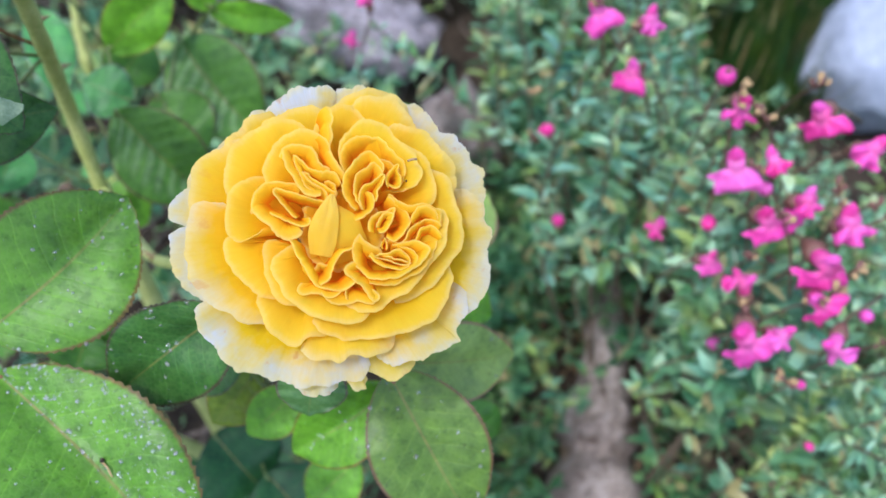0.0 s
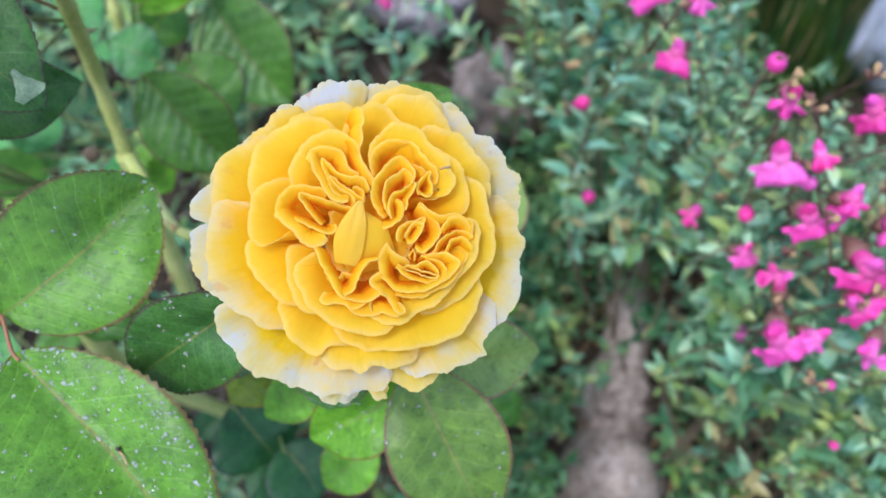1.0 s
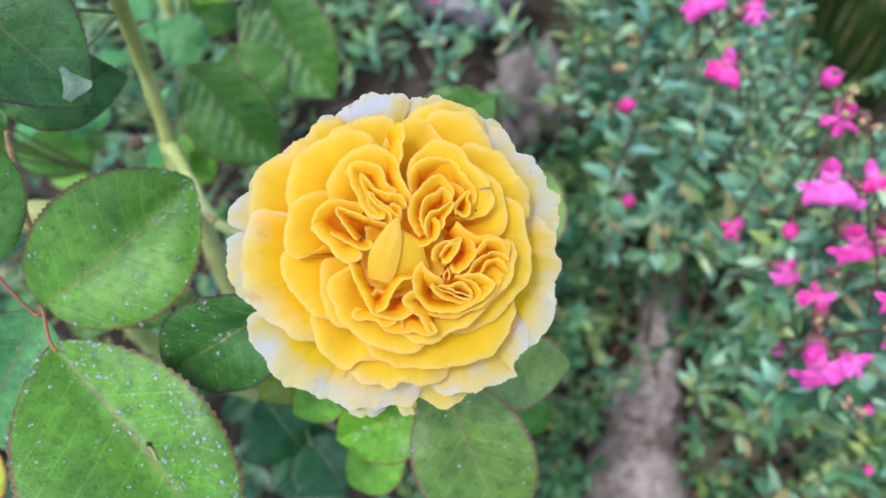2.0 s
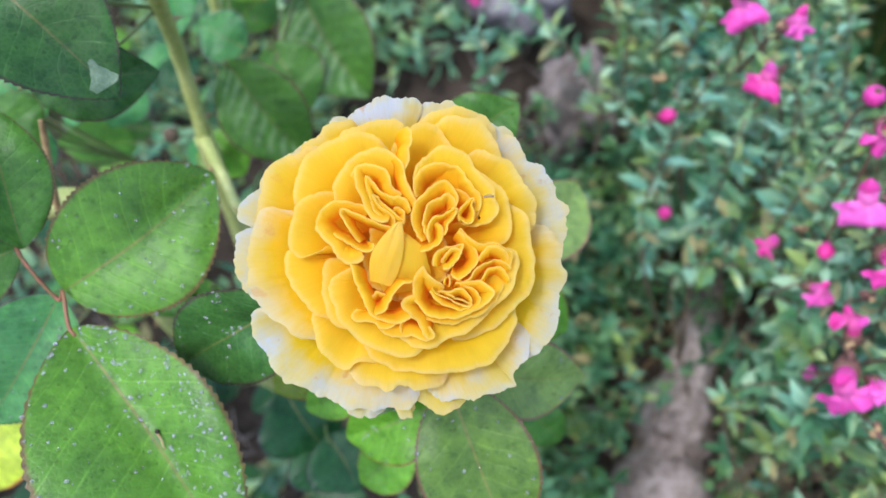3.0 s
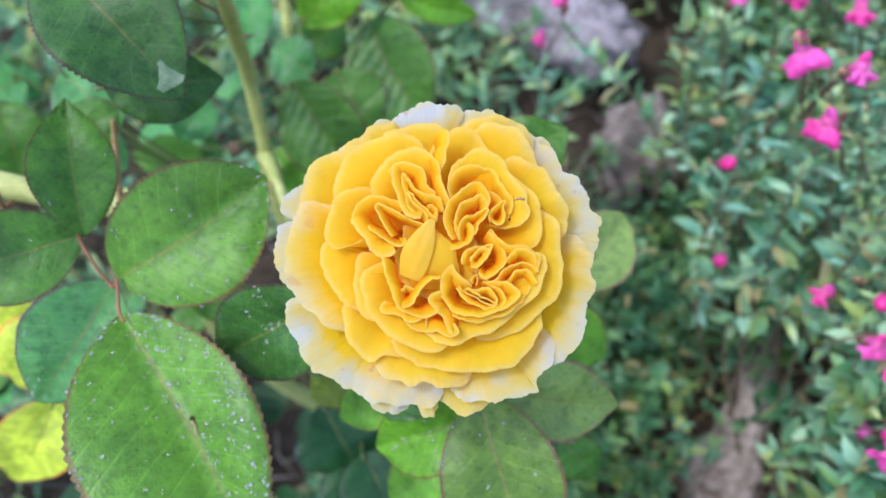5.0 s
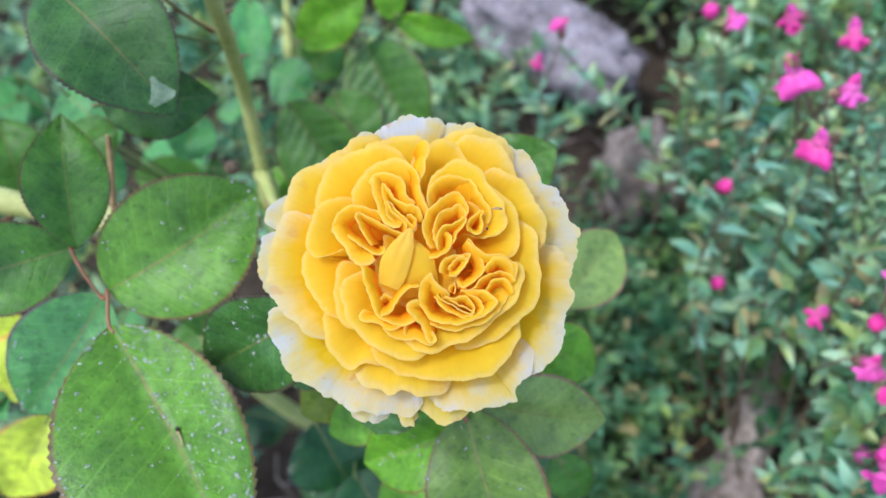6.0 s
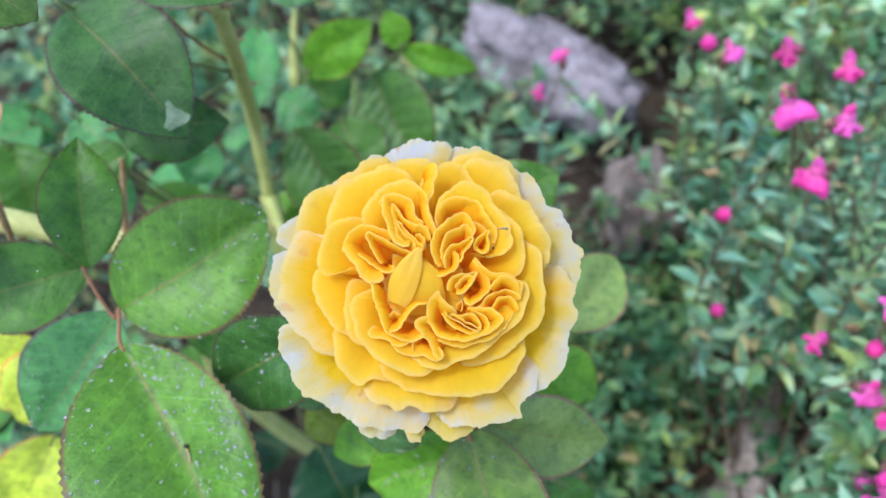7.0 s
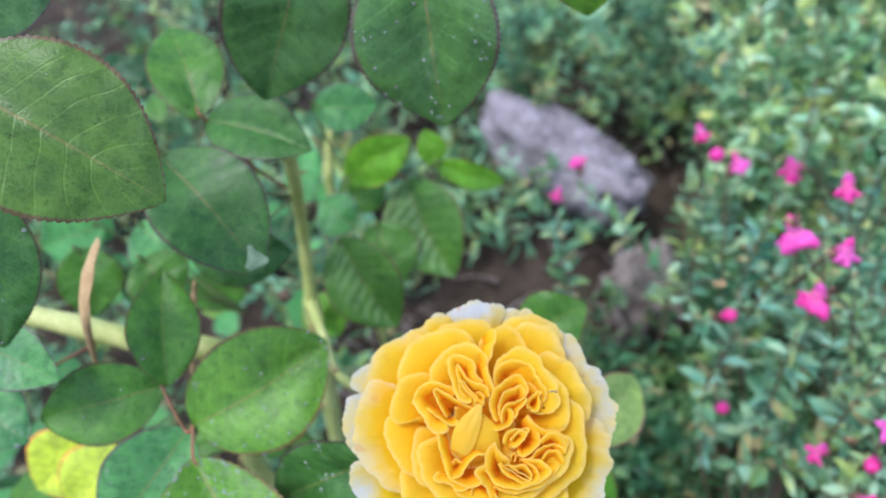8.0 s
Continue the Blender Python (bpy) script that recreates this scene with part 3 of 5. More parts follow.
    fold_petal(-1.8, [(0.5, 23.5), (1.5, 20), (3, 15.5), (4.5, 12)], (-3.5, 19.5), roll=1.2)
    fold_petal(-1.4, [(4, 14), (5, 19), (7.5, 21), (11, 22), (14, 21.5), (15.5, 18.5), (18.5, 14.5), (19, 10.5)], (10, 7.5), low=-9)
    fold_petal(0, [(5, 3.5), (3.5, 7), (3.5, 10.5), (4.5, 13), (7, 15), (9, 16.5), (11, 17.5), (12.5, 16.5), (13.5, 14), (13.5, 11.5)], (10, 7), roll=1.2)
    fold_petal(0.3, [(6, 4), (5.5, 6.5), (5.5, 8.5), (6.5, 10.5), (8.5, 12.5), (11, 14), (12.5, 13.5), (13, 11.5)], (10, 7))
    fold_petal(0.8, [(6.5, 3.5), (7, 6), (8, 8.5), (10, 10), (12.5, 11), (13, 11), (12, 9), (11.5, 7.5), (11.5, 5)], (10, 7))
    fold_petal(0.5, [(13, 8.5), (14, 11), (16, 13), (17.5, 13.5), (17.5, 11), (17, 8.5), (15, 8), (13.5, 8.5)], (15.5, 10.5), reach=0.1)
    fold_petal(-2.6, [(12, 16), (15, 15.5), (17.5, 13), (18.5, 10.5), (18, 8)], (10, 7.5))
    fold_petal(-0.5, [(5, 1), (7.5, 2), (9.5, 3), (10, 5.5), (9.5, 8)], (6.5, 6))
    fold_petal(0, [(14, 6.5), (15.5, 4.5), (17.5, 3), (20, 2.5), (22.5, 3), (24.5, 2), (26, 0.5), (26, -2.5)], (19, -2.5), roll=1.2)
    fold_petal(-0.5, [(18, -0.5), (20, 1), (21.5, 1.5), (24, 0.5), (25.5, -1.5)], (20.5, -3))
    fold_petal(-0.7, [(12, -4.5), (14, -5), (16, -4.5), (18.5, -2.5), (20.5, -1), (22.5, -0.5), (24.5, -1.5), (26, -3)], (20.5, -5.5))
    fold_petal(-1, [(17.5, -6), (19, -4.5), (20.5, -3), (22.5, -2.5), (24, -3.5), (26, -5.5)], (21.5, -7))
    fold_petal(0.6, [(7.5, -2), (8.5, 1), (10.5, 2.5), (12.5, 3), (15, 3), (14.5, 1), (13.5, -0.5), (12, -2.5), (10, -3)], (11.5, 0), reach=0.15)
    fold_petal(0.4, [(9, -1), (10, 1), (12, 2), (14, 1.5), (13.5, 0)], (12, 0), reach=0.15)
    fold_petal(-0.2, [(14, 6), (15.5, 3.5), (17.5, 1.5), (18, -1), (16.5, -3.5), (13.5, -5), (11.5, -4.5)], (13.5, 0))
    fold_petal(0.2, [(3.5, -4), (3, -6.5), (3, -9.5), (4.5, -12.5), (7.5, -13.5), (11.5, -14), (15.5, -13), (19, -11.5), (21, -9.5), (21.5, -8), (20, -6.5), (17.5, -5.5), (14, -5.5)], (11.5, -10), roll=1.3)
    fold_petal(0.4, [(9.5, -7), (11.5, -8), (14, -8), (16.5, -9.5), (17, -11), (15.5, -12.5), (12, -12), (9, -10), (6.5, -8)], (12.5, -10), reach=0.15)
    fold_petal(0.3, [(7, -7.5), (9, -9), (12, -10.5), (15, -11.5), (16.5, -11), (14.5, -10), (11.5, -9), (8, -7.5)], (12, -10), reach=0.1, roll=0.4)
    fold_petal(-0.1, [(13, -5.5), (15.5, -6.5), (17.5, -8), (18.5, -10), (17.5, -12), (14.5, -13)], (11.5, -10))
    fold_petal(-1.2, [(4.5, -14.5), (7.5, -15.5), (11.5, -15.5), (15.5, -14.5), (19.5, -13), (22.5, -10), (24.5, -7)], (11.5, -10))
    fold_petal(0.5, [(2.5, -8.5), (1, -10.5), (2, -13), (3.5, -14.5), (4.5, -16.5), (6, -19), (7.5, -18.5), (7.5, -16)], (5.5, -12.5), roll=1.8)
    fold_petal(-1.5, [(3.5, -4), (4.5, -3), (5.5, -2), (6.5, -4), (8, -5.5), (10.5, -6.5)], (7.5, -8), roll=2, reach=0.4)
    fold_petal(-0.8, [(10, -6.5), (10.5, -4.5), (11.5, -3.5), (12, -5), (12, -7)], (11, -6), reach=0.2, roll=0.4)
    fold_petal(0, [(-11, -1), (-10.5, -4), (-9, -6.5), (-8, -9.5), (-7, -12.5), (-5, -14), (-1.5, -15), (2.5, -13.5)], (-4, -9.5), roll=1.3)
    fold_petal(0.5, [(-5.5, -13.5), (-3.5, -12), (-2, -9.5), (-0.5, -7.5), (1, -6), (3, -6)], (-5, -7.5), roll=1.6, reach=0.3)
    fold_petal(-1.8, [(-8, -6), (-8, -8.5), (-7, -8.5), (-5.5, -7.5), (-3.5, -7.5), (-1.5, -8)], (-4.5, -10.5), reach=0.1)
    fold_petal(-1.5, [(-10.5, -11.5), (-11, -13.5), (-9, -14.5), (-6, -15.5), (-4, -17.5), (-1, -18.5), (2.5, -18.5), (5, -19.5), (7, -19.5)], (-4, -9.5), roll=1.5)
    fold_petal(-0.9, [(-6, -15), (-3, -16), (0, -15), (2.5, -13)], (-2.5, -12))
    fold_petal(-1.3, [(-0.5, -17.5), (-0.5, -15.5), (0.5, -13.5), (2, -12)], (3, -15.5), reach=0.1, low=-9)
    fold_petal(-0.4, [(-20, 7), (-18, 4.5), (-16, 2.5), (-14, 0), (-11, -1), (-8, 0)], (-11.5, 5.5), roll=3.2, reach=0.3)
    fold_petal(0.2, [(-15, 5.5), (-13, 5), (-11, 3.5), (-9, 2), (-6.5, 2), (-6, 3.5)], (-9.5, 5.5))
    fold_petal(0, [(-9.5, 3.5), (-11, 6), (-12.5, 8.5), (-13, 11.5), (-10, 10.5), (-7, 9), (-4.5, 8), (-1.5, 7)], (-6.5, 6), roll=1)
    fold_petal(-1.3, [(-20, 6.5), (-20, 7.5), (-19, 10), (-16, 12.5), (-13, 13.5), (-9.5, 13), (-6.5, 11.5)], (-12, 7), roll=1.4)
    fold_petal(0.4, [(-10.5, 20.5), (-10, 17.5), (-9, 14), (-7.5, 11), (-5.5, 9), (-2.5, 8)], (-3.5, 15.5), roll=1.7)
    fold_petal(0.1, [(-7.5, 19), (-7, 15.5), (-6, 12.5), (-4.5, 10), (-2.5, 8.5)], (-3.5, 14), roll=0.8)
    fold_petal(0.1, [(-7.5, 19), (-5.5, 17.5), (-3, 15.5), (-1.5, 13.5), (1, 13), (3.5, 11.5)], (-3.5, 11), roll=1.2)
    fold_petal(-0.3, [(-6.5, 16.5), (-4.5, 14.5), (-2.5, 12), (-0.5, 10), (1, 8.5), (0.5, 7)], (-4, 9.5))
    fold_petal(-0.6, [(-7, 15.5), (-5, 13), (-3.5, 11), (-2, 9.5), (-1, 7.5)], (-5, 8.5))
    fold_petal(-1.2, [(-11, 19.5), (-9, 21), (-6.5, 21.5), (-3.5, 20.5), (-2, 18.5), (-1, 16), (1, 15)], (-6.5, 15), roll=1.4)
    fold_petal(-0.4, [(-1, 12), (1, 11.5), (2, 10), (1.5, 7.5)], (-1.5, 8.5))
    # the short inmost petals that close the heart
    for c in range(9):
        a = math.tau * c / 9
        x, y = 1 + 10 * math.cos(a), 10 * math.sin(a)
        fold_petal(-5.5 - 0.4 * (c % 3), [(x - 4 * math.sin(a), y + 4 * math.cos(a)), (x + 1, y), (x + 4 * math.sin(a), y - 4 * math.cos(a))], (1, 0), low=-10, reach=0.95)
    # pale blades before the heart
    blade_petal((1.4, -8.0, -5), (-1.0, 6.6, -1.5), 13.5, 1.6, 3, 0.8)
    blade_petal((-4.8, -5.8, -2.0), (0.3, 8.2, 0.8), 6.8, 1.0, 5, 0.92)


rose_petals()


def specks():
    """A scrap of stalk and a dark grain that lie on the petals."""
    p = Vector((0.0195, 0.0135, 0.0016))
    v, f = tube([p, p + Vector((0.0012, 0.0002, 0.0002)), p + Vector((0.0024, 0.0001, 0.0))], [0.0003, 0.00036, 0.0003], 6)
    part("scrap", mesh_of("scrap", v, f, THORN), flower, "tiny dry scrap of stalk")
    q = Vector((0.0185, 0.0085, 0.0008))
    v, f = tube([q, q + Vector((0, 0.0003, 0.0003)), q + Vector((0, 0.0006, 0.0002))], [0.0001, 0.0003, 0.0001], 6)
    part("grain", mesh_of("grain", v, f, SOIL), flower, "dark grain")


specks()

# the teal tone is a green darkened for the shade low in the bush
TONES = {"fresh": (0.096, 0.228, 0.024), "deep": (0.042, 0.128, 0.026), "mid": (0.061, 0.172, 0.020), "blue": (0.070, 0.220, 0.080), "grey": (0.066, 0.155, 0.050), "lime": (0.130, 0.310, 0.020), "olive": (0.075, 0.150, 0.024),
         "sheen_stripe": (0.069, 0.177, 0.026), "bronze": (0.090, 0.165, 0.028), "pale": (0.220, 0.310, 0.095), "yellowing": (0.155, 0.213, 0.014), "yellow": (0.46, 0.53, 0.060), "aqua": (0.080, 0.270, 0.095), "shade_teal": (0.010, 0.066, 0.022)}


def rose_leaf(anchor, label):
    """The stalk of a compound leaf; its leaflets add their own little stalks to it."""
    ob = part("leaf", bpy.data.meshes.new("leaf"), bush, label)
    ob.location = Vector(anchor) - bush.location
    ob.data.materials.append(RACHIS)
    STALKS[ob.name] = (Vector(anchor), [])
    return ob


STALKS = {}


LEAF_COLUMNS = (-1.0, -0.94, -0.80, -0.60, -0.38, -0.17, 0.0, 0.17, 0.38, 0.60, 0.80, 0.94, 1.0)


def leaflet(leaf, base, tip, facing, wide, fold, curl, tone, dew, seed, taper=0.62, skew=0.0):
    """One toothed leaflet from base to tip, folded along its midrib, with dew on it."""
    anchor, stalks = STALKS[leaf.name]
    stalks.append((Vector(base), (Vector(tip) - Vector(base)).normalized(), leaf))
    rng = random.Random(seed)
    base, tip, up = Vector(base) - anchor, Vector(tip) - anchor, Vector(facing)
    ax = tip - base
    length = ax.length
    ax.normalize()
    across = ax.cross(up).normalized()
    up = across.cross(ax)
    n, k = (190 if seed < 20 else 100 if seed < 60 else 40), 13
    g = np.zeros((n, k, 3))
    lean, teeth = rng.uniform(-0.05, 0.05), rng.randint(30, 38)
    tan = math.tan(radians(fold))
    s0 = Vector((seed * 5.3, seed * 2.9, 0))
    for i in range(n):
        v = i / (n - 1)
        body = max(math.sin(math.pi * v ** 0.93), 0.0) ** (taper + 0.22 * v * v)
        w = wide / 2 * max(body, 0.012)
        saw = (v * teeth) % 1.0
        tooth = 0.075 * wide / 2 * (saw ** 2.0 - 0.38) * min(1, 8 * v) * (1 if 0.03 < v < 0.985 else 0)
        for j, u in enumerate(LEAF_COLUMNS):
            x = u * w * (1 + math.copysign(skew, u)) + (math.copysign(tooth, u) if j in (0, k - 1) else 0)
            side = abs(u)
            quilt = math.sin(math.tau * 9 * (v - 0.20 * side)) * math.sin(math.pi * side)
            z = side * w * tan - curl * length * (2 * v - 1) ** 2 - 0.35 * tan * w * side ** 3
            z += (0.0007 if tone == "sheen_stripe" else 0.00018) * quilt * min(1, w / 0.02) + 0.0022 * noise.noise(Vector((u * 1.5, v * 3, 0)) + s0) * min(1, w / 0.02) + 0.0010 * side * noise.noise(Vector((u * 2, v * 9, 3)) + s0)
            p = base + ax * (v * length) + across * (x + lean * wide * math.sin(math.pi * v)) + up * z
            g[i, j] = p
    vs, fs, uv = sheet(g[:, ::-1], 0.00036, (np.array(LEAF_COLUMNS) + 1) / 2)
    ob = part("leaflet", mesh_of("leaflet", vs, fs, SHEEN_LEAF if tone == "sheen_stripe" else LEAF, uv), leaf)
    ob.color = (*TONES[tone], 1)
    if dew:
        drops = []
        for _ in range(dew):
            i, j = rng.randint(3, n - 4), rng.randint(1, 5 if dew > 300 and rng.random() < 0.6 else k - 2)
            f = rng.random()
            p = Vector(g[i, j]) * (1 - f) + Vector(g[i, j + 1]) * f
            r = 0.00016 + 0.00062 * rng.random() ** 3
            rings = []
            for q, (rad, z) in enumerate(((1.0, 0.0), (0.98, 0.42), (0.74, 0.86), (0.32, 1.1))):
                rings += [p + r * (rad * math.cos(a) * across + rad * math.sin(a) * ax + z * up) + up * 0.0001 for a in (math.tau * s / 8 for s in range(8))]
            faces = [(q * 8 + s, q * 8 + (s + 1) % 8, q * 8 + 8 + (s + 1) % 8, q * 8 + 8 + s) for q in range(3) for s in range(8)] + [tuple(range(24, 32)), tuple(range(7, -1, -1))]
            drops.append((rings, faces))
        tagged(part("dew", mesh_of("dew", *joined(drops), DEW), leaf, "clear round dew drops"), kind="stuff")
    return ob


def grow_stalks():
    for anchor, stalks in STALKS.values():
        pieces, leaf = [], stalks[0][2]
        row = sorted(stalks, key=lambda q: (q[0] - anchor).length)
        spread = max((a[0] - b[0]).length for a in row for b in row)
        if spread < 0.04:
            ends = [(anchor, [q[0] for q in row], row[-1][1])]
        else:
            ends = [(anchor, [q[0]], q[1]) for q in row]
        for root, stops, way in ends:
            line = [root, root.lerp(stops[0], 0.5) - Vector((0, 0, 0.006))]
            for p in stops:
                if (p - line[-1]).length > 0.003:
                    line.append(p)
            line.append(stops[-1] + way * 0.004)
            path = curve([p - anchor for p in line], 6)
            pieces.append(tube(path, list(np.linspace(*((0.00075, 0.0006) if spread < 0.04 else (0.0008, 0.0006)), len(path))), 6))
        leaf.data = mesh_of("leaf", *joined(pieces), RACHIS if spread < 0.04 else STALK)


leaf = rose_leaf((-0.1900, 0.1900, 0.5350), "five-part rose leaf wet with dew, thin red edges")
leaflet(leaf, (-0.1216, 0.1235, 0.5557), (-0.0540, 0.0663, 0.5236), (0.28, -0.19, 0.94), 0.0540, 34, 0.05, "fresh", 850, 1, 0.74, 0.22)
leaflet(leaf, (-0.1263, 0.1328, 0.5592), (-0.0879, 0.1748, 0.5729), (0.33, -0.56, 0.76), 0.0455, 20, 0.05, "fresh", 130, 2, 0.50)
leaflet(leaf, (-0.1296, 0.1317, 0.5556), (-0.1499, 0.0946, 0.5295), (0.35, -0.66, 0.67), 0.0367, 12, 0.05, "blue", 90, 3)
leaflet(leaf, (-0.1398, 0.1414, 0.5672), (-0.1545, 0.1752, 0.5945), (0.58, -0.34, 0.74), 0.0270, 20, 0.05, "mid", 6, 4, 0.78)
leaflet(leaf, (-0.1418, 0.1408, 0.5668), (-0.1795, 0.1146, 0.5655), (0.40, -0.60, 0.69), 0.0307, 20, 0.05, "mid", 8, 5)
leaf = rose_leaf((-0.0600, 0.1700, 0.5300), "dewy rose leaf half hidden below the flower")
leaflet(leaf, (-0.0514, 0.1377, 0.5659), (-0.0913, 0.1235, 0.5373), (-0.02, -0.88, 0.47), 0.0333, 22, 0.02, "deep", 90, 6)
leaf = rose_leaf((-0.1450, 0.2580, 0.5600), "dark green rose leaf with a torn pale edge")
leaflet(leaf, (-0.1660, 0.2063, 0.6250), (-0.1129, 0.1812, 0.5992), (0.27, -0.35, 0.90), 0.0419, 16, 0.08, "deep", 0, 7)
leaflet(leaf, (-0.1621, 0.1961, 0.5779), (-0.1185, 0.2082, 0.5786), (0.22, -0.83, 0.52), 0.0290, 12, 0.08, "deep", 0, 8, 0.66)
leaf = rose_leaf((-0.1856, 0.1484, 0.7016), "large rose leaf with red saw-toothed edges")
leaflet(leaf, (-0.1659, 0.1428, 0.7022), (-0.1089, 0.1463, 0.6676), (0.49, -0.43, 0.76), 0.0479, 24, 0.06, "olive", 6, 9)
leaflet(leaf, (-0.1755, 0.1517, 0.7148), (-0.1423, 0.1759, 0.7179), (0.50, -0.74, 0.44), 0.0290, 12, 0.05, "grey", 0, 10)
leaflet(leaf, (-0.1683, 0.1360, 0.6666), (-0.1556, 0.1090, 0.6272), (0.72, -0.44, 0.53), 0.0275, 14, 0.05, "deep", 40, 11)
leaf = rose_leaf((-0.2100, 0.1700, 0.5300), "small rose leaf with pointed tips")
leaflet(leaf, (-0.2009, 0.1224, 0.6010), (-0.1608, 0.1192, 0.5939), (0.12, -0.46, 0.88), 0.0228, 14, 0.06, "blue", 6, 12)
leaflet(leaf, (-0.2088, 0.1104, 0.5793), (-0.1765, 0.1056, 0.5666), (0.33, -0.23, 0.92), 0.0255, 14, 0.05, "blue", 4, 13)
leaf = rose_leaf((-0.1420, 0.2560, 0.5650), "dark rose leaf folded along its midrib")
leaflet(leaf, (-0.1569, 0.2277, 0.6266), (-0.1098, 0.2256, 0.6235), (0.04, -0.46, 0.89), 0.0276, 26, 0.05, "deep", 0, 14)
leaflet(leaf, (-0.1605, 0.2294, 0.6266), (-0.1930, 0.2654, 0.6422), (0.20, -0.24, 0.95), 0.0310, 16, 0.05, "mid", 0, 15)
leaf = rose_leaf((-0.0798, 0.2783, 0.7012), "large rose leaf, dew along its midrib")
leaflet(leaf, (-0.1097, 0.2494, 0.6999), (-0.1234, 0.2237, 0.6432), (0.58, -0.78, 0.21), 0.0447, 12, 0.05, "grey", 4, 16)
leaflet(leaf, (-0.0739, 0.2615, 0.6982), (-0.0598, 0.2411, 0.6310), (0.16, -0.86, 0.48), 0.0507, 36, 0.05, "grey", 150, 17, 0.7)
leaflet(leaf, (-0.0244, 0.2797, 0.7136), (-0.0148, 0.2734, 0.6660), (0.21, -0.96, 0.17), 0.0336, 14, 0.05, "fresh", 10, 18)
leaf = rose_leaf((-0.1500, 0.2900, 0.4500), "rose leaf with sheen painted as pale stripes between its veins")
leaflet(leaf, (-0.1450, 0.2883, 0.5008), (-0.1063, 0.2694, 0.4568), (0.26, -0.78, 0.56), 0.0425, 26, 0.06, "sheen_stripe", 0, 19)
leaflet(leaf, (-0.1385, 0.3720, 0.4761), (-0.0932, 0.3318, 0.4385), (0.03, -0.66, 0.75), 0.0540, 26, 0.06, "sheen_stripe", 0, 20)
leaflet(leaf, (-0.1706, 0.3520, 0.4834), (-0.1315, 0.3696, 0.5130), (0.17, -0.93, 0.32), 0.0312, 12, 0.05, "lime", 0, 21)
leaf = rose_leaf((-0.2000, 0.4200, 0.4000), "light green young rose leaf")
leaflet(leaf, (-0.1131, 0.3636, 0.5013), (-0.1204, 0.3692, 0.5225), (0.41, -0.84, 0.36), 0.0179, 8, 0.05, "lime", 0, 22)
leaflet(leaf, (-0.1133, 0.3641, 0.5017), (-0.0716, 0.3766, 0.4845), (0.41, -0.83, 0.38), 0.0175, 16, 0.05, "lime", 0, 23)
leaflet(leaf, (-0.1646, 0.3208, 0.5641), (-0.1320, 0.3333, 0.5638), (0.28, -0.71, 0.65), 0.0267, 12, 0.08, "blue", 0, 24)
leaflet(leaf, (-0.1558, 0.3275, 0.4708), (-0.1803, 0.3320, 0.4816), (0.22, -0.63, 0.75), 0.0299, 12, 0.08, "blue", 0, 25)
leaf = rose_leaf((0.0000, 0.2000, 0.4800), "broad light green rose leaf below the flower")
leaflet(leaf, (0.0122, 0.2092, 0.4920), (0.0293, 0.2518, 0.4927), (0.49, -0.21, 0.85), 0.0300, 20, 0.06, "pale", 0, 26)
leaflet(leaf, (0.0069, 0.1836, 0.5067), (0.0320, 0.1806, 0.4904), (0.40, -0.58, 0.71), 0.0254, 10, 0.05, "lime", 0, 27)
leaflet(leaf, (-0.0238, 0.2277, 0.5295), (0.0012, 0.2399, 0.5502), (-0.08, -0.81, 0.58), 0.0294, 10, 0.05, "mid", 0, 28)
leaf = rose_leaf((-0.0100, 0.1400, 0.5100), "rose leaf with brown tinted edges under the flower")
leaflet(leaf, (-0.0061, 0.1363, 0.5277), (0.0225, 0.0960, 0.4909), (0.11, -0.63, 0.77), 0.0399, 18, 0.05, "bronze", 60, 29, 0.66)
leaflet(leaf, (-0.0041, 0.1429, 0.5200), (0.0408, 0.1582, 0.4989), (0.50, -0.54, 0.67), 0.0290, 14, 0.06, "pale", 12, 30, 0.7)
leaflet(leaf, (-0.0063, 0.1375, 0.5124), (-0.0441, 0.1227, 0.4895), (-0.18, -0.66, 0.73), 0.0275, 30, 0.08, "lime", 60, 31)
leaf = rose_leaf((-0.0500, 0.1500, 0.4700), "small bright rose leaf under the flower")
leaflet(leaf, (-0.0443, 0.1485, 0.4897), (-0.0634, 0.1344, 0.4796), (-0.00, -0.58, 0.81), 0.0200, 14, 0.06, "lime", 5, 32)
leaflet(leaf, (-0.0245, 0.1376, 0.4447), (-0.0461, 0.1228, 0.4278), (-0.19, -0.60, 0.78), 0.0250, 12, 0.06, "lime", 4, 33)
leaflet(leaf, (-0.0606, 0.1560, 0.4891), (-0.0781, 0.1396, 0.4772), (0.06, -0.63, 0.78), 0.0221, 14, 0.06, "yellowing", 0, 34)
leaflet(leaf, (-0.0284, 0.1337, 0.5407), (-0.0320, 0.1214, 0.5256), (0.10, -0.78, 0.61), 0.0226, 8, 0.04, "grey", 0, 35)
leaflet(leaf, (-0.0620, 0.1502, 0.5095), (-0.0832, 0.1440, 0.4990), (-0.18, -0.65, 0.74), 0.0141, 10, 0.04, "grey", 0, 36)
leaf = rose_leaf((-0.2200, 0.2000, 0.4200), "yellowing old rose leaf low on the bush")
leaflet(leaf, (-0.2168, 0.1486, 0.4778), (-0.2438, 0.1216, 0.4564), (0.26, -0.75, 0.61), 0.0392, 14, 0.08, "yellow", 0, 37)
leaflet(leaf, (-0.2006, 0.1461, 0.4769), (-0.2226, 0.1189, 0.4536), (0.15, -0.71, 0.68), 0.0365, 14, 0.08, "yellow", 0, 38)
leaflet(leaf, (-0.2140, 0.1237, 0.4330), (-0.2327, 0.0884, 0.4029), (0.44, -0.71, 0.56), 0.0380, 14, 0.05, "yellow", 0, 39)
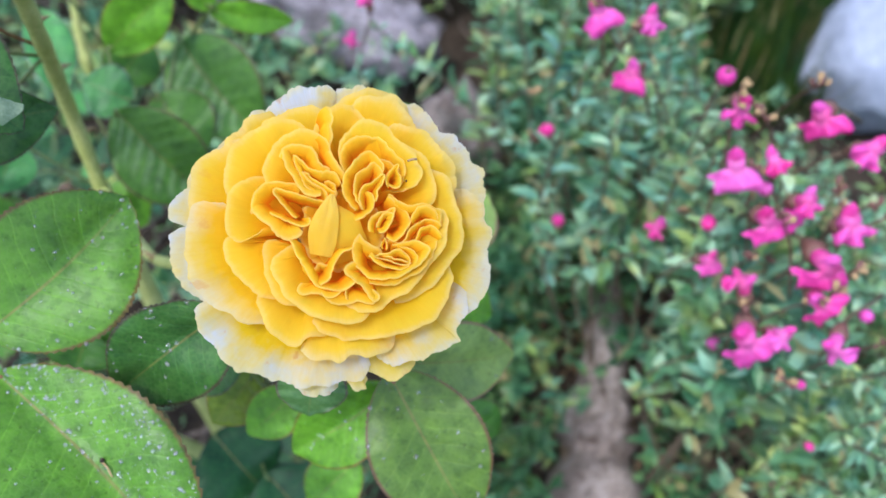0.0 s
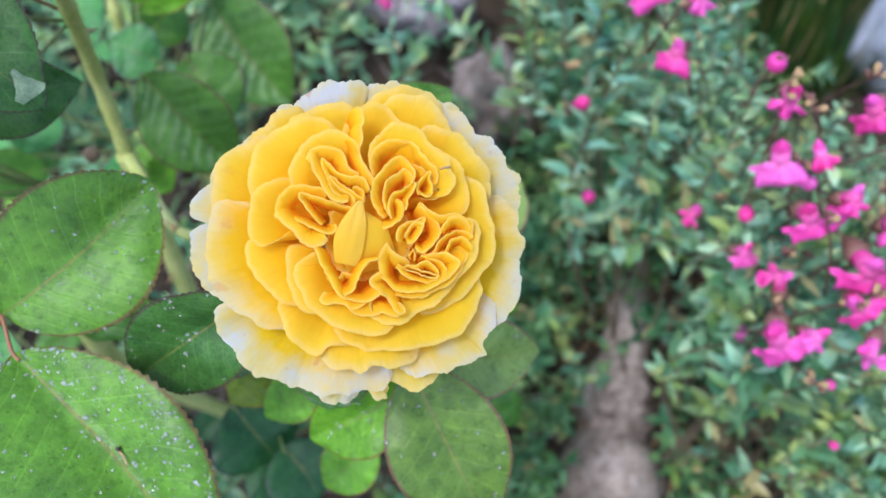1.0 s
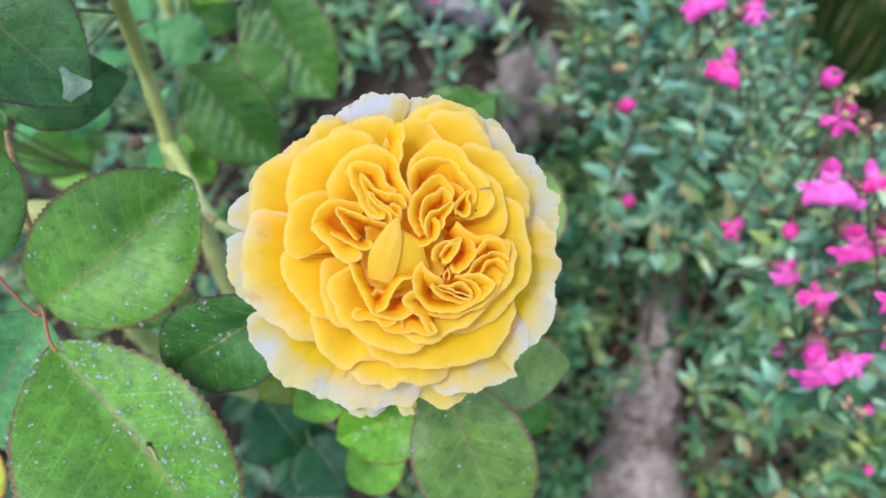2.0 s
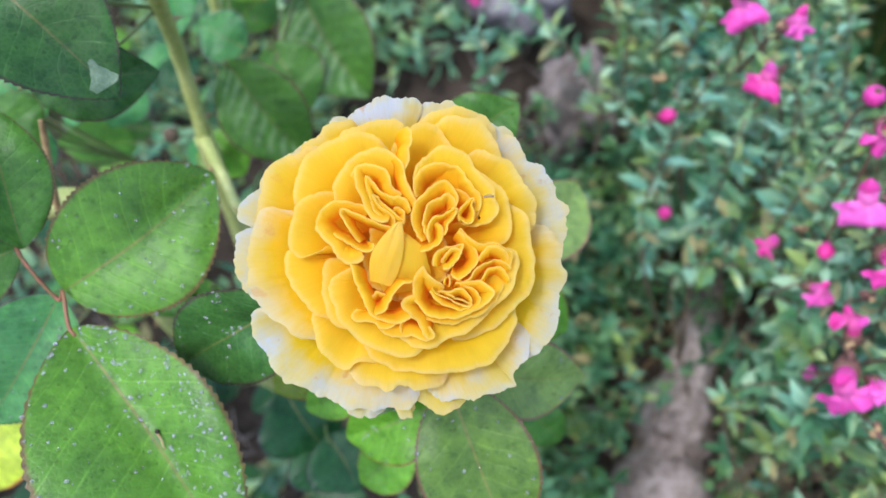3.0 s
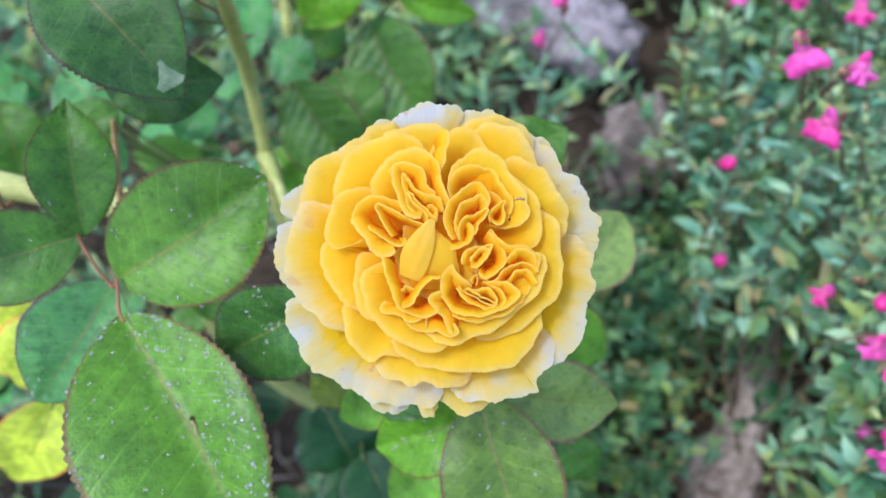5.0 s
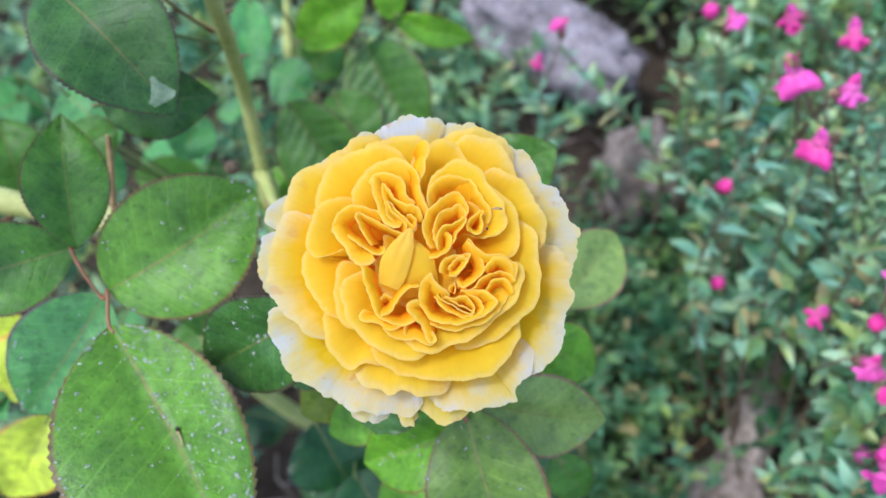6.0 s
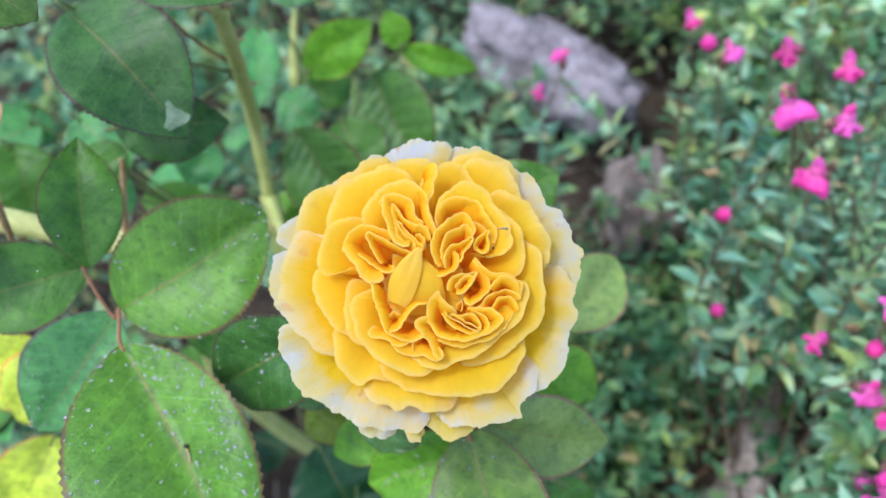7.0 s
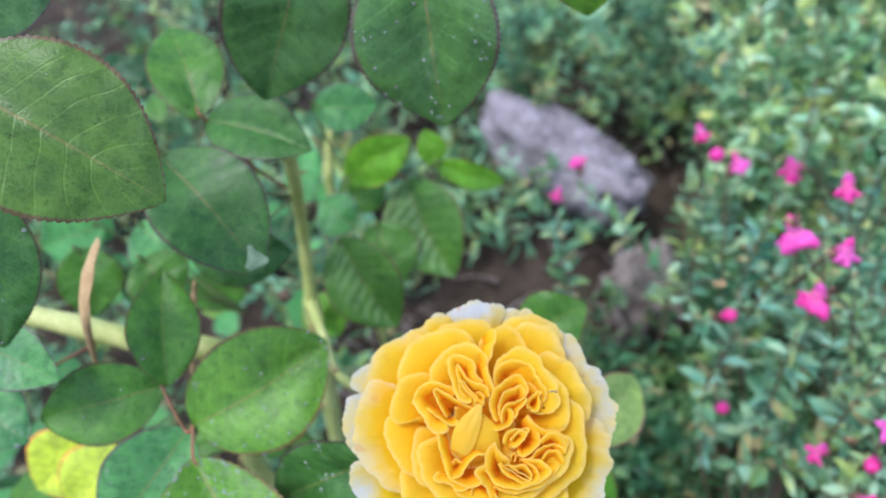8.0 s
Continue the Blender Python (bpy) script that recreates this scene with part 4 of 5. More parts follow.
leaf = rose_leaf((-0.2200, 0.2800, 0.4200), "bluish green rose leaf in the shade of the bush")
leaflet(leaf, (-0.2406, 0.2478, 0.5258), (-0.2109, 0.2381, 0.5069), (0.37, -0.45, 0.81), 0.0364, 12, 0.06, "aqua", 0, 40)
leaflet(leaf, (-0.2201, 0.2373, 0.5094), (-0.2349, 0.2180, 0.4836), (0.40, -0.83, 0.39), 0.0381, 12, 0.06, "aqua", 0, 41)
leaflet(leaf, (-0.2723, 0.2509, 0.5119), (-0.3103, 0.2355, 0.4977), (0.14, -0.83, 0.54), 0.0386, 12, 0.06, "aqua", 0, 42)
leaflet(leaf, (-0.2541, 0.2182, 0.5319), (-0.2388, 0.1968, 0.5076), (0.59, -0.39, 0.71), 0.0318, 12, 0.06, "mid", 0, 43)
leaflet(leaf, (-0.2214, 0.2237, 0.5293), (-0.1989, 0.2136, 0.5150), (0.37, -0.38, 0.85), 0.0323, 12, 0.06, "mid", 0, 44)
leaflet(leaf, (-0.2891, 0.2686, 0.5064), (-0.2967, 0.2488, 0.4940), (0.65, -0.56, 0.50), 0.0304, 12, 0.06, "aqua", 0, 45)
leaflet(leaf, (-0.2597, 0.2379, 0.4746), (-0.2846, 0.2376, 0.4821), (0.25, -0.50, 0.83), 0.0334, 12, 0.06, "aqua", 0, 46)
leaf = rose_leaf((-0.1600, 0.3000, 0.4200), "deep green rose leaf behind the cane")
leaflet(leaf, (-0.2070, 0.2946, 0.4749), (-0.2144, 0.2715, 0.4600), (0.52, -0.57, 0.63), 0.0293, 12, 0.06, "aqua", 0, 48)
leaflet(leaf, (-0.2111, 0.3751, 0.4973), (-0.1949, 0.3302, 0.4720), (0.40, -0.34, 0.85), 0.0256, 12, 0.06, "aqua", 0, 49)
leaflet(leaf, (-0.1477, 0.3394, 0.4643), (-0.1218, 0.3174, 0.4401), (0.26, -0.56, 0.79), 0.0399, 12, 0.06, "mid", 0, 50)
leaflet(leaf, (-0.1631, 0.2749, 0.4597), (-0.1412, 0.2639, 0.4449), (0.31, -0.49, 0.82), 0.0299, 12, 0.06, "lime", 0, 51)
leaflet(leaf, (-0.1730, 0.3479, 0.4655), (-0.1589, 0.3803, 0.4724), (0.58, -0.40, 0.71), 0.0316, 12, 0.06, "mid", 0, 52)
leaf = rose_leaf((-0.1000, 0.2000, 0.3600), "rose leaf low inside the bush, green darkened for shade")
leaflet(leaf, (-0.1024, 0.1699, 0.3943), (-0.0797, 0.1505, 0.3678), (0.45, -0.49, 0.74), 0.0486, 12, 0.06, "shade_teal", 0, 53)
leaflet(leaf, (-0.0770, 0.1540, 0.3826), (-0.0572, 0.1335, 0.3676), (0.27, -0.39, 0.88), 0.0395, 12, 0.06, "shade_teal", 0, 55)
leaflet(leaf, (-0.0913, 0.1538, 0.3734), (-0.0691, 0.1371, 0.3572), (0.37, -0.35, 0.86), 0.0415, 12, 0.06, "shade_teal", 0, 57)
leaflet(leaf, (0.0211, 0.1688, 0.4300), (0.0387, 0.1622, 0.4128), (0.40, -0.64, 0.65), 0.0211, 12, 0.06, "mid", 0, 58)
leaflet(leaf, (-0.1441, 0.1859, 0.4678), (-0.1490, 0.1719, 0.4577), (0.37, -0.63, 0.69), 0.0295, 12, 0.06, "mid", 0, 59)
leaflet(leaf, (-0.1259, 0.1909, 0.4591), (-0.1361, 0.1807, 0.4517), (0.19, -0.69, 0.70), 0.0253, 12, 0.06, "mid", 0, 60)

def inner_leaves():
    """Leaves deep in the bush, lower than the flower."""
    rng = random.Random(33)
    tones = ("aqua", "aqua", "shade_teal", "mid", "mid", "lime", "blue")
    for c in range(36):
        at = Vector((rng.uniform(-0.52, -0.06), rng.uniform(0.04, 0.62), rng.uniform(0.14, 0.40)))
        if (at.x > -0.24 and at.y > 0.42) or (-0.40 < at.x < -0.24 and 0.28 < at.y < 0.48):
            continue
        # leaves under the flower sit lower, with shade put into their darker tone
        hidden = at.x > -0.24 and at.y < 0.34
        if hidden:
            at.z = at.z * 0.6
        lf = rose_leaf(tuple(at), "green rose leaf low inside the bush")
        for q in range(4):
            base = at + Vector((rng.gauss(0, 0.03), rng.gauss(0, 0.03), rng.uniform(0.0, 0.03)))
            way = Vector((rng.gauss(0, 1), rng.gauss(0, 1), rng.gauss(0, 0.3))).normalized()
            leaflet(lf, tuple(base), tuple(base + way * rng.uniform(0.035, 0.05)), (rng.gauss(0, 0.25), -0.4 + rng.gauss(0, 0.25), 0.9), rng.uniform(0.024, 0.032), 12, 0.06, "shade_teal" if hidden else rng.choice(tones), 0, 200 + c * 4 + q)


inner_leaves()
grow_stalks()


def torn_edge(a, b, side):
    """A pale strip where the underside of a torn leaf shows."""
    a, b, side = Vector(a), Vector(b), Vector(side)
    up = (b - a).cross(side).normalized()
    g = np.array([[a.lerp(b, t) + side * s * (0.15 + 1.1 * t) * (1 + 0.9 * noise.noise(Vector((t * 3.1, s * 1.4, 2)))) + up * 0.0006 * math.sin(3 * s + 4 * t) for s in np.linspace(-1, 1, 7)] for t in np.linspace(0, 1, 9)])
    bush_part("torn_edge", *sheet(g, 0.0003)[:2], HUSK, "pale torn edge of a leaf")


torn_edge((-0.1165, 0.1822, 0.6104), (-0.1105, 0.1779, 0.6055), (0.0028, 0.0025, 0.0010))


def spent_buds():
    """A dried flower bud at the fork of the cane, and a dark shrivelled one at a leaf's edge."""
    for at, size, mat, label in (((-0.1655, 0.2545, 0.4830), 0.0038, TWIG, "small dried bud on the cane"), ((-0.0985, 0.1405, 0.5545), 0.0024, CALYX, "dark shrivelled bud")):
        at = Vector(at)
        pieces = [tube([at + Vector((0, -0.2, 1)) * size * h for h in (-1.0, -0.5, 0.1, 0.7, 1.1)], [size * r for r in (0.35, 0.85, 1.0, 0.7, 0.15)], 9)]
        for k in range(4):
            a = math.tau * k / 4
            out = Vector((math.cos(a), math.sin(a), 0))
            pieces.append(tube([at + Vector((0, 0.2, -0.8)) * size + out * size * r + Vector((0, 0, size * h)) for r, h in ((0.4, 0.0), (1.1, 0.5), (1.4, 1.2))], [size * 0.22, size * 0.16, size * 0.03], 5))
        bush_part("bud", *joined(pieces), mat, label)


spent_buds()


def leaf_scrap():
    """A withered floret that lies on the broad wet leaflet."""
    a, b = Vector((-0.0872, 0.0994, 0.5436)), Vector((-0.0838, 0.0956, 0.5416))
    bush_part("scrap", *tube([a, a.lerp(b, 0.4) + Vector((0.0006, 0, 0.0006)), a.lerp(b, 0.8), b], [0.0004, 0.0003, 0.0003, 0.0002], 6), THORN, "thin dry brown scrap on a leaf")
    bush_part("grain", *tube([a - Vector((0, 0, 0.0004)), a + Vector((0.0001, 0.0003, 0.0004)), a + Vector((0, 0.0008, 0.0010))], [0.0004, 0.0008, 0.0003], 7), SOIL, "dark grain on a leaf")


leaf_scrap()


# ---- stones and wood ----
stone("boulder", (-0.102, 0.748, 0.206), 0.085, (1.45, 0.60, 0.50), (0, 7, -23), 3, STONE, "rounded grey weathered boulder in the bed", "boulder")
stone("stump", (0.03, 0.612, 0.14), 0.058, (0.75, 0.75, 1.6), (12, -8, 30), 5, BARK, "brown weathered old stump with cracks", "stump", 0.5)
stone("boulder", (0.515, 0.70, 0.19), 0.1, (1.0, 0.9, 1.2), (0, 0, 20), 8, CHALK, "smooth bluish white boulder", "boulder", 0.12)


def weathered_log(points, radii, label, seed):
    path = curve(points, 12)
    r = np.interp(np.linspace(0, 1, len(path)), np.linspace(0, 1, len(radii)), radii)
    v, f = tube(path, list(r), 20)
    s = Vector((seed, 0, 0))
    out = []
    for i, p in enumerate(v):
        c = path[i // 20]
        d = (p - c)
        ridge = noise.fractal(Vector((i % 20 * 0.9, i // 20 * 0.12, seed)), 0.7, 2.0, 4)
        lump = noise.fractal(c * 28 + s, 0.8, 2.0, 3)
        out.append(c + d * (1 + 0.30 * ridge + 0.45 * lump) + Vector((0, 0, 0.002)) * noise.noise(p * 60 + s))
    tagged(new("weathered_log", mesh_of("weathered_log", out, f, LOG)), label, "log")


weathered_log([(0.185, 0.46, 0.085), (0.166, 0.37, 0.078), (0.152, 0.29, 0.06), (0.135, 0.16, 0.05)], [0.013, 0.023, 0.037, 0.045], "grey weathered log lying on the soil", 2)


# ---- sage bush ----
sage = tagged(new("sage_bush"), "leafy sage bush full of hot pink flowers", "shrub")
sage.location = (0.26, 0.46, 0.06)


def small_leaf(p, way, up, length, wide, bend=0.2):
    """A little folded leaf of eight faces."""
    side = way.cross(up)
    if side.length < 1e-4:
        side = way.cross(Vector((0.3, 0.5, 0.8)))
    side.normalize()
    up = side.cross(way)
    verts, faces = [], []
    for i, w in enumerate((0.10, 0.78, 1.0, 0.66, 0.04)):
        t = i / 4
        c = p + way * length * t - up * bend * length * t * t
        e = side * wide / 2 * w
        lift = up * wide * 0.18 * w
        verts += [c - e + lift, c, c + e + lift]
    for i in range(4):
        a = 3 * i
        faces += [(a, a + 1, a + 4, a + 3), (a + 1, a + 2, a + 5, a + 4)]
    return verts, faces


def leafy_stem(start, end, rng, step, size, spread=0.9, bare=0.25):
    """Path of one stem and the leaves in pairs along it."""
    start, end = Vector(start), Vector(end)
    mid = start.lerp(end, 0.5) + Vector((rng.gauss(0, 0.02), rng.gauss(0, 0.02), 0.03))
    path = curve([start, mid, end], 8)
    leaves = []
    total = (end - start).length
    count = max(4, int(total * (1 - bare) / step))
    for c in range(count):
        f = bare + (1 - bare) * (c + rng.random() * 0.5) / count
        q = f * (len(path) - 1)
        i = min(int(q), len(path) - 2)
        p = path[i].lerp(path[i + 1], q - i)
        d = (path[i + 1] - path[i]).normalized()
        a0 = rng.uniform(0, math.tau)
        for s in range(rng.choice((2, 2, 3, 4))):
            a = a0 + s * math.tau / 2 + rng.uniform(-0.5, 0.5)
            x = d.cross(Vector((0.2, 0.9, 0.1))).normalized()
            y = d.cross(x)
            out = (x * math.cos(a) + y * math.sin(a))
            way = (out * spread + d * rng.uniform(0.2, 0.9) + Vector((0, 0, rng.uniform(-0.2, 0.3)))).normalized()
            ln = size * rng.uniform(0.45, 1.55) * (1.0 if f < 0.9 else 0.7)
            leaves.append((p, way, d, ln, ln * rng.uniform(0.26, 0.46), rng.uniform(0.0, 0.35)))
    return path, leaves


def foliage(parent, name, leaves, mat, label=""):
    v, f = joined([small_leaf(*q) for q in leaves])
    me = mesh_of(name, v, f, mat)
    me.transform(Matrix.Translation(-parent.location))
    return tagged(part(name, me, parent, label), kind="stuff")


FLOWERS = []
FLOWERS += [((0.0974, 0.3742, 0.4924), 0.026, 0), ((0.1223, 0.3595, 0.4988), 0.022, 1), ((0.1154, 0.3471, 0.4726), 0.024, 0), ((0.1557, 0.3227, 0.4917), 0.015, 2), ((0.1594, 0.3005, 0.4917), 0.026, 1), ((0.2009, 0.2993, 0.4870), 0.028, 0), ((0.2208, 0.2788, 0.4843), 0.026, 1), ((0.1562, 0.2754, 0.4759), 0.030, 0)]
FLOWERS += [((0.1748, 0.2776, 0.4775), 0.020, 1), ((0.1715, 0.2540, 0.4603), 0.028, 0), ((0.1892, 0.2587, 0.4699), 0.022, 1), ((0.1898, 0.2656, 0.4502), 0.018, 2), ((0.2098, 0.2499, 0.4633), 0.030, 1), ((0.1955, 0.2299, 0.4551), 0.032, 0), ((0.1370, 0.2951, 0.4026), 0.020, 1), ((0.1570, 0.2812, 0.4246), 0.013, 2)]
FLOWERS += [((0.1609, 0.2677, 0.4060), 0.020, 0), ((0.1678, 0.2414, 0.4240), 0.024, 1), ((0.1618, 0.2072, 0.4251), 0.034, 0), ((0.1768, 0.2053, 0.4312), 0.020, 1), ((0.1947, 0.2187, 0.4408), 0.026, 0), ((0.1974, 0.1961, 0.4367), 0.024, 1), ((0.2166, 0.2132, 0.4367), 0.010, 2), ((0.2634, 0.2247, 0.1779), 0.026, 0)]
FLOWERS += [((0.0977, 0.3819, 0.2952), 0.015, 2), ((0.0901, 0.4499, 0.3224), 0.017, 2), ((0.1815, 0.2621, 0.3241), 0.016, 2), ((-0.0422, 0.4869, 0.4202), 0.017, 0), ((-0.0549, 0.4718, 0.3974), 0.017, 1), ((0.0409, 0.5408, 0.4252), 0.020, 1), ((0.0728, 0.5337, 0.4079), 0.022, 0), ((0.0568, 0.5354, 0.4080), 0.018, 2)]
FLOWERS += [((0.1060, 0.5012, 0.4366), 0.026, 1), ((0.1426, 0.4877, 0.4394), 0.026, 1), ((0.1666, 0.2082, 0.4086), 0.020, 1), ((0.1753, 0.2761, 0.4579), 0.012, 2), ((0.2031, 0.2044, 0.3809), 0.008, 2), ((0.2216, 0.1889, 0.3325), 0.008, 2)]


def sage_bush():
    rng = random.Random(5)
    stems, far, near = [], [], []
    for _ in range(900):
        x, y = rng.uniform(0.0, 0.62), rng.uniform(0.12, 0.78)
        # the crown is highest over its middle, and open where the pale boulder lies
        q = ((x - 0.21) / 0.31) ** 2 + ((y - 0.36) / 0.40) ** 2
        if q > 2.2 or (x > 0.34 and 0.5 < y < 0.8) or (x < 0.10 and y > 0.52) or (0.05 < x < 0.215 and y < 0.42):
            continue
        if (x < 0.12 and not 0.44 < y < 0.62) or x < 0.06 or (x < 0.16 and rng.random() < 0.5):
            continue
        z = min(0.44 - 0.17 * q, 0.41 - (0.9 * max(0, x - 0.22) + 0.6 * max(0, y - 0.40) if x > 0.2 else 0)) + rng.uniform(-0.15, 0.02)
        root = (0.28 + (x - 0.28) * 0.6 + rng.gauss(0, 0.02), 0.44 + (y - 0.44) * 0.65 + rng.gauss(0, 0.02), 0.06)
        path, leaves = leafy_stem(root, (x, y, max(z, 0.12)), rng, 0.0060, 0.0108, bare=0.5)
        stems.append(tube(path, list(np.linspace(0.0017, 0.0008, len(path))), 5))
        for q in leaves:
            (near if q[0].z > 0.36 and q[0].y < 0.40 and len(near) < 260 else far).append(q)
    # a leafy stem up to each flower
    for at, size, _ in FLOWERS:
        at = Vector(at)
        path, leaves = leafy_stem((0.26 + (at.x - 0.26) * 0.75, 0.44 + (at.y - 0.44) * 0.8, 0.08), at - Vector((0, -0.006, size * 1.6)), rng, 0.011, 0.016, bare=0.45)
        stems.append(tube(path, list(np.linspace(0.0015, 0.0007, len(path))), 5))
        far += leaves
    v, f = joined(stems)
    me = mesh_of("stems", v, f, TWIG)
    me.transform(Matrix.Translation(-sage.location))
    tagged(part("stem_tangle", me, sage, "thin brown branching stems"), kind="stuff")
    foliage(sage, "foliage", far, SAGE, "small grey-green pointed leaves")
    shapes = []
    for b in (0.05, 0.2, 0.35):
        v, f = small_leaf(Vector(), Vector((0, 1, 0)), Vector((0, 0, 1)), 1.0, 0.38, b)
        shapes.append(mesh_of("sage_leaf", v, f, SAGE))
    for i, (p, way, up, ln, wd, b) in enumerate(near):
        ob = part("sage_leaf", shapes[i % 3], sage)
        x = way.cross(up).normalized()
        m = Matrix((x, way, x.cross(way))).transposed().to_4x4()
        m.translation = p - sage.location
        ob.matrix_local = m @ Matrix.Scale(ln, 4)


sage_bush()


def corolla(variant):
    """A two-lipped flower, 1 unit wide, that faces +z, with its tube behind."""
    pieces = []
    if variant < 2:
        wide = 1.0 if variant == 0 else 0.75
        g = np.zeros((9, 17, 3))
        for i in range(9):
            r = i / 8
            for j in range(17):
                u = 2 * j / 16 - 1
                lobe = 0.70 + 0.30 * abs(math.sin(u * math.pi)) ** 1.5
                a = radians(-90 + u * (76 if variant == 0 else 62))
                crease = noise.noise(Vector((u * 3 + variant * 4, r * 2, 0.5)))
                rr = (0.10 + 0.46 * r * lobe * wide) * (1 + 0.5 * crease * r)
                g[i, j] = (rr * math.cos(a), rr * math.sin(a) * 0.95, 0.10 - 0.20 * r * r + 0.08 * math.sin(u * 7 + variant) * r + 0.04 * math.cos(u * math.pi * 3) * r + 0.13 * crease * r)
        pieces.append(sheet(g, 0.02)[:2])
        g = np.zeros((7, 9, 3))
        for i in range(7):
            t = i / 6
            for j in range(9):
                u = 2 * j / 8 - 1
                w = 0.14 * (math.sin(math.pi * (0.25 + 0.75 * t)) ** 0.6)
                g[i, j] = (u * w, 0.06 + 0.24 * t, 0.12 + 0.34 * t - 0.14 * t * t - 0.15 * u * u)
        pieces.append(sheet(g, 0.02)[:2])
    else:
        pieces.append(tube([(0, 0, -0.5), (0.0, 0.02, -0.2), (0.02, 0.05, 0.15), (0, 0.06, 0.45), (0, 0.05, 0.6)], [0.12, 0.22, 0.34, 0.26, 0.05], 10))
    pieces.append(tube([(0, 0.05, 0.14), (0, 0.03, -0.1), (0, 0.0, -0.38), (0, 0, -0.6)], [0.14, 0.15, 0.12, 0.08], 10))
    return joined(pieces)


def sage_flowers():
    rng = random.Random(9)
    bells = [mesh_of("flower", *corolla(v), PINK) for v in range(3)]
    cup = mesh_of("calyx", *tube([(0, 0, -0.28), (0, 0, -0.45), (0, -0.02, -0.75), (0, -0.03, -0.9)], [0.17, 0.19, 0.11, 0.03], 9), CALYX)
    stalk = mesh_of("flower_stalk", *tube([(0, -0.03, -0.88), (0, -0.15, -1.3), (0.05, -0.4, -1.9), (0.05, -0.8, -2.9)], [0.035, 0.035, 0.04, 0.045], 6), TWIG)
    for at, size, variant in FLOWERS:
        ob = part("flower", bells[variant], sage, "hot pink two-lipped flower" if variant < 2 else "closed pink flower bud")
        aim = Vector((rng.gauss(-0.15, 0.35), -0.62 + rng.gauss(0, 0.25), 0.72 + rng.gauss(0, 0.2))).normalized()
        m = look((0, 0, 0), -aim, rng.gauss(0, 35))
        m.translation = Vector(at) - sage.location
        ob.matrix_local = m @ Matrix.Scale(size, 4)
        part("calyx", cup, ob)
        part("flower_stalk", stalk, ob)
    # flower spikes: thin red-brown stalks with small closed calyces in whorls
    bud = mesh_of("calyx", *tube([(0, 0, 0), (0, 0.1, 0.3), (0.02, 0.16, 0.75), (0.02, 0.14, 1.0)], [0.08, 0.24, 0.26, 0.10], 7), CALYX)
    tan = mesh_of("calyx", *tube([(0, 0, 0), (0, 0.1, 0.3), (0.02, 0.2, 0.8), (0.05, 0.2, 1.0)], [0.06, 0.22, 0.30, 0.22], 7), DRY)
    for n in range(28):
        at, size, variant = FLOWERS[n % len(FLOWERS)] if n < 26 else ((0.060, 0.397, 0.411) if n == 26 else (0.135, 0.300, 0.492), 0.02, 0)
        top = Vector(at) + Vector((rng.gauss(0, 0.014), rng.gauss(0, 0.014), rng.uniform(-0.004, 0.016)))
        foot = top + Vector((rng.gauss(0.02, 0.02), rng.gauss(0.03, 0.02), -rng.uniform(0.07, 0.11)))
        line = curve([foot, foot.lerp(top, 0.5) + Vector((0, 0, 0.008)), top], 6)
        me = mesh_of("flower_spike", *tube(line, list(np.linspace(0.0009, 0.0005, len(line))), 5), CALYX)
        me.transform(Matrix.Translation(-sage.location))
        spike = part("flower_spike", me, sage, "red-brown flower spike with spent calyces")
        for c in range(rng.randint(4, 8)):
            p = line[-1 - (c // 2) % (len(line) - 2)]
            ob = part("calyx", tan if n > 25 or rng.random() < 0.35 else bud, spike)
            m = look((0, 0, 0), (rng.gauss(0, 1), rng.gauss(0, 1), -1.0), rng.uniform(0, 360))
            m.translation = p - sage.location
            ob.matrix_local = m @ Matrix.Scale(rng.uniform(0.0035, 0.0062), 4)


sage_flowers()


# ---- low plants between ----
def low_plants():
    rng = random.Random(21)
    leaves = []
    for s in range(1750):
        x, y = rng.gauss(-0.05, 0.55), 0.80 + rng.gauss(0, 0.52)
        if y < -0.1 and abs(x) < 0.5:
            continue
        if abs(x + 0.1) < 0.17 and 0.45 < y < 0.8 and rng.random() < (0.85 if y > 0.66 or x > -0.06 else 0.3):
            continue
        if (0.10 < x < 0.20 and y < 0.44 and rng.random() < (0.35 if y > 0.27 else 0.8)) or (x > 0.16 and y > 0.60):
            continue
        if (-0.22 < x < -0.02 and 0.46 < y < 0.66 and rng.random() < 0.92) or (-0.52 < x < -0.28 and 0.36 < y < 0.54):
            continue
        if -0.08 < x < 0.11 and 0.38 < y < 0.70 and rng.random() < 0.85:
            continue
        if -0.28 < x < 0.06 and 0.08 < y < 0.46 and rng.random() < 0.75:
            continue
        z = ground_height(x, y)
        far = y > 0.8
        top = (x + rng.gauss(0, 0.05), y + rng.gauss(0, 0.05), z + rng.uniform(0.05, 0.14) * (2.2 if far else 1.0))
        leaves += leafy_stem((x, y, z), top, rng, 0.0105, 0.017 if far else (0.021 if x < -0.1 else 0.014), 1.0, 0.15)[1]
    # a denser patch before the grey boulder
    for s in range(22):
        x, y = rng.uniform(-0.28, -0.14), rng.uniform(0.65, 0.70)
        z = ground_height(x, y)
        leaves += leafy_stem((x, y, z), (x + rng.gauss(0, 0.03), y + rng.gauss(0, 0.03), z + rng.uniform(0.05, 0.15)), rng, 0.012, 0.018, 1.0, 0.15)[1]
    v, f = joined([small_leaf(*q) for q in leaves])
    tagged(new("low_plants", mesh_of("low_plants", v, f, WEED)), "low dark green weeds covering the bed", "ground cover", kind="stuff")


low_plants()


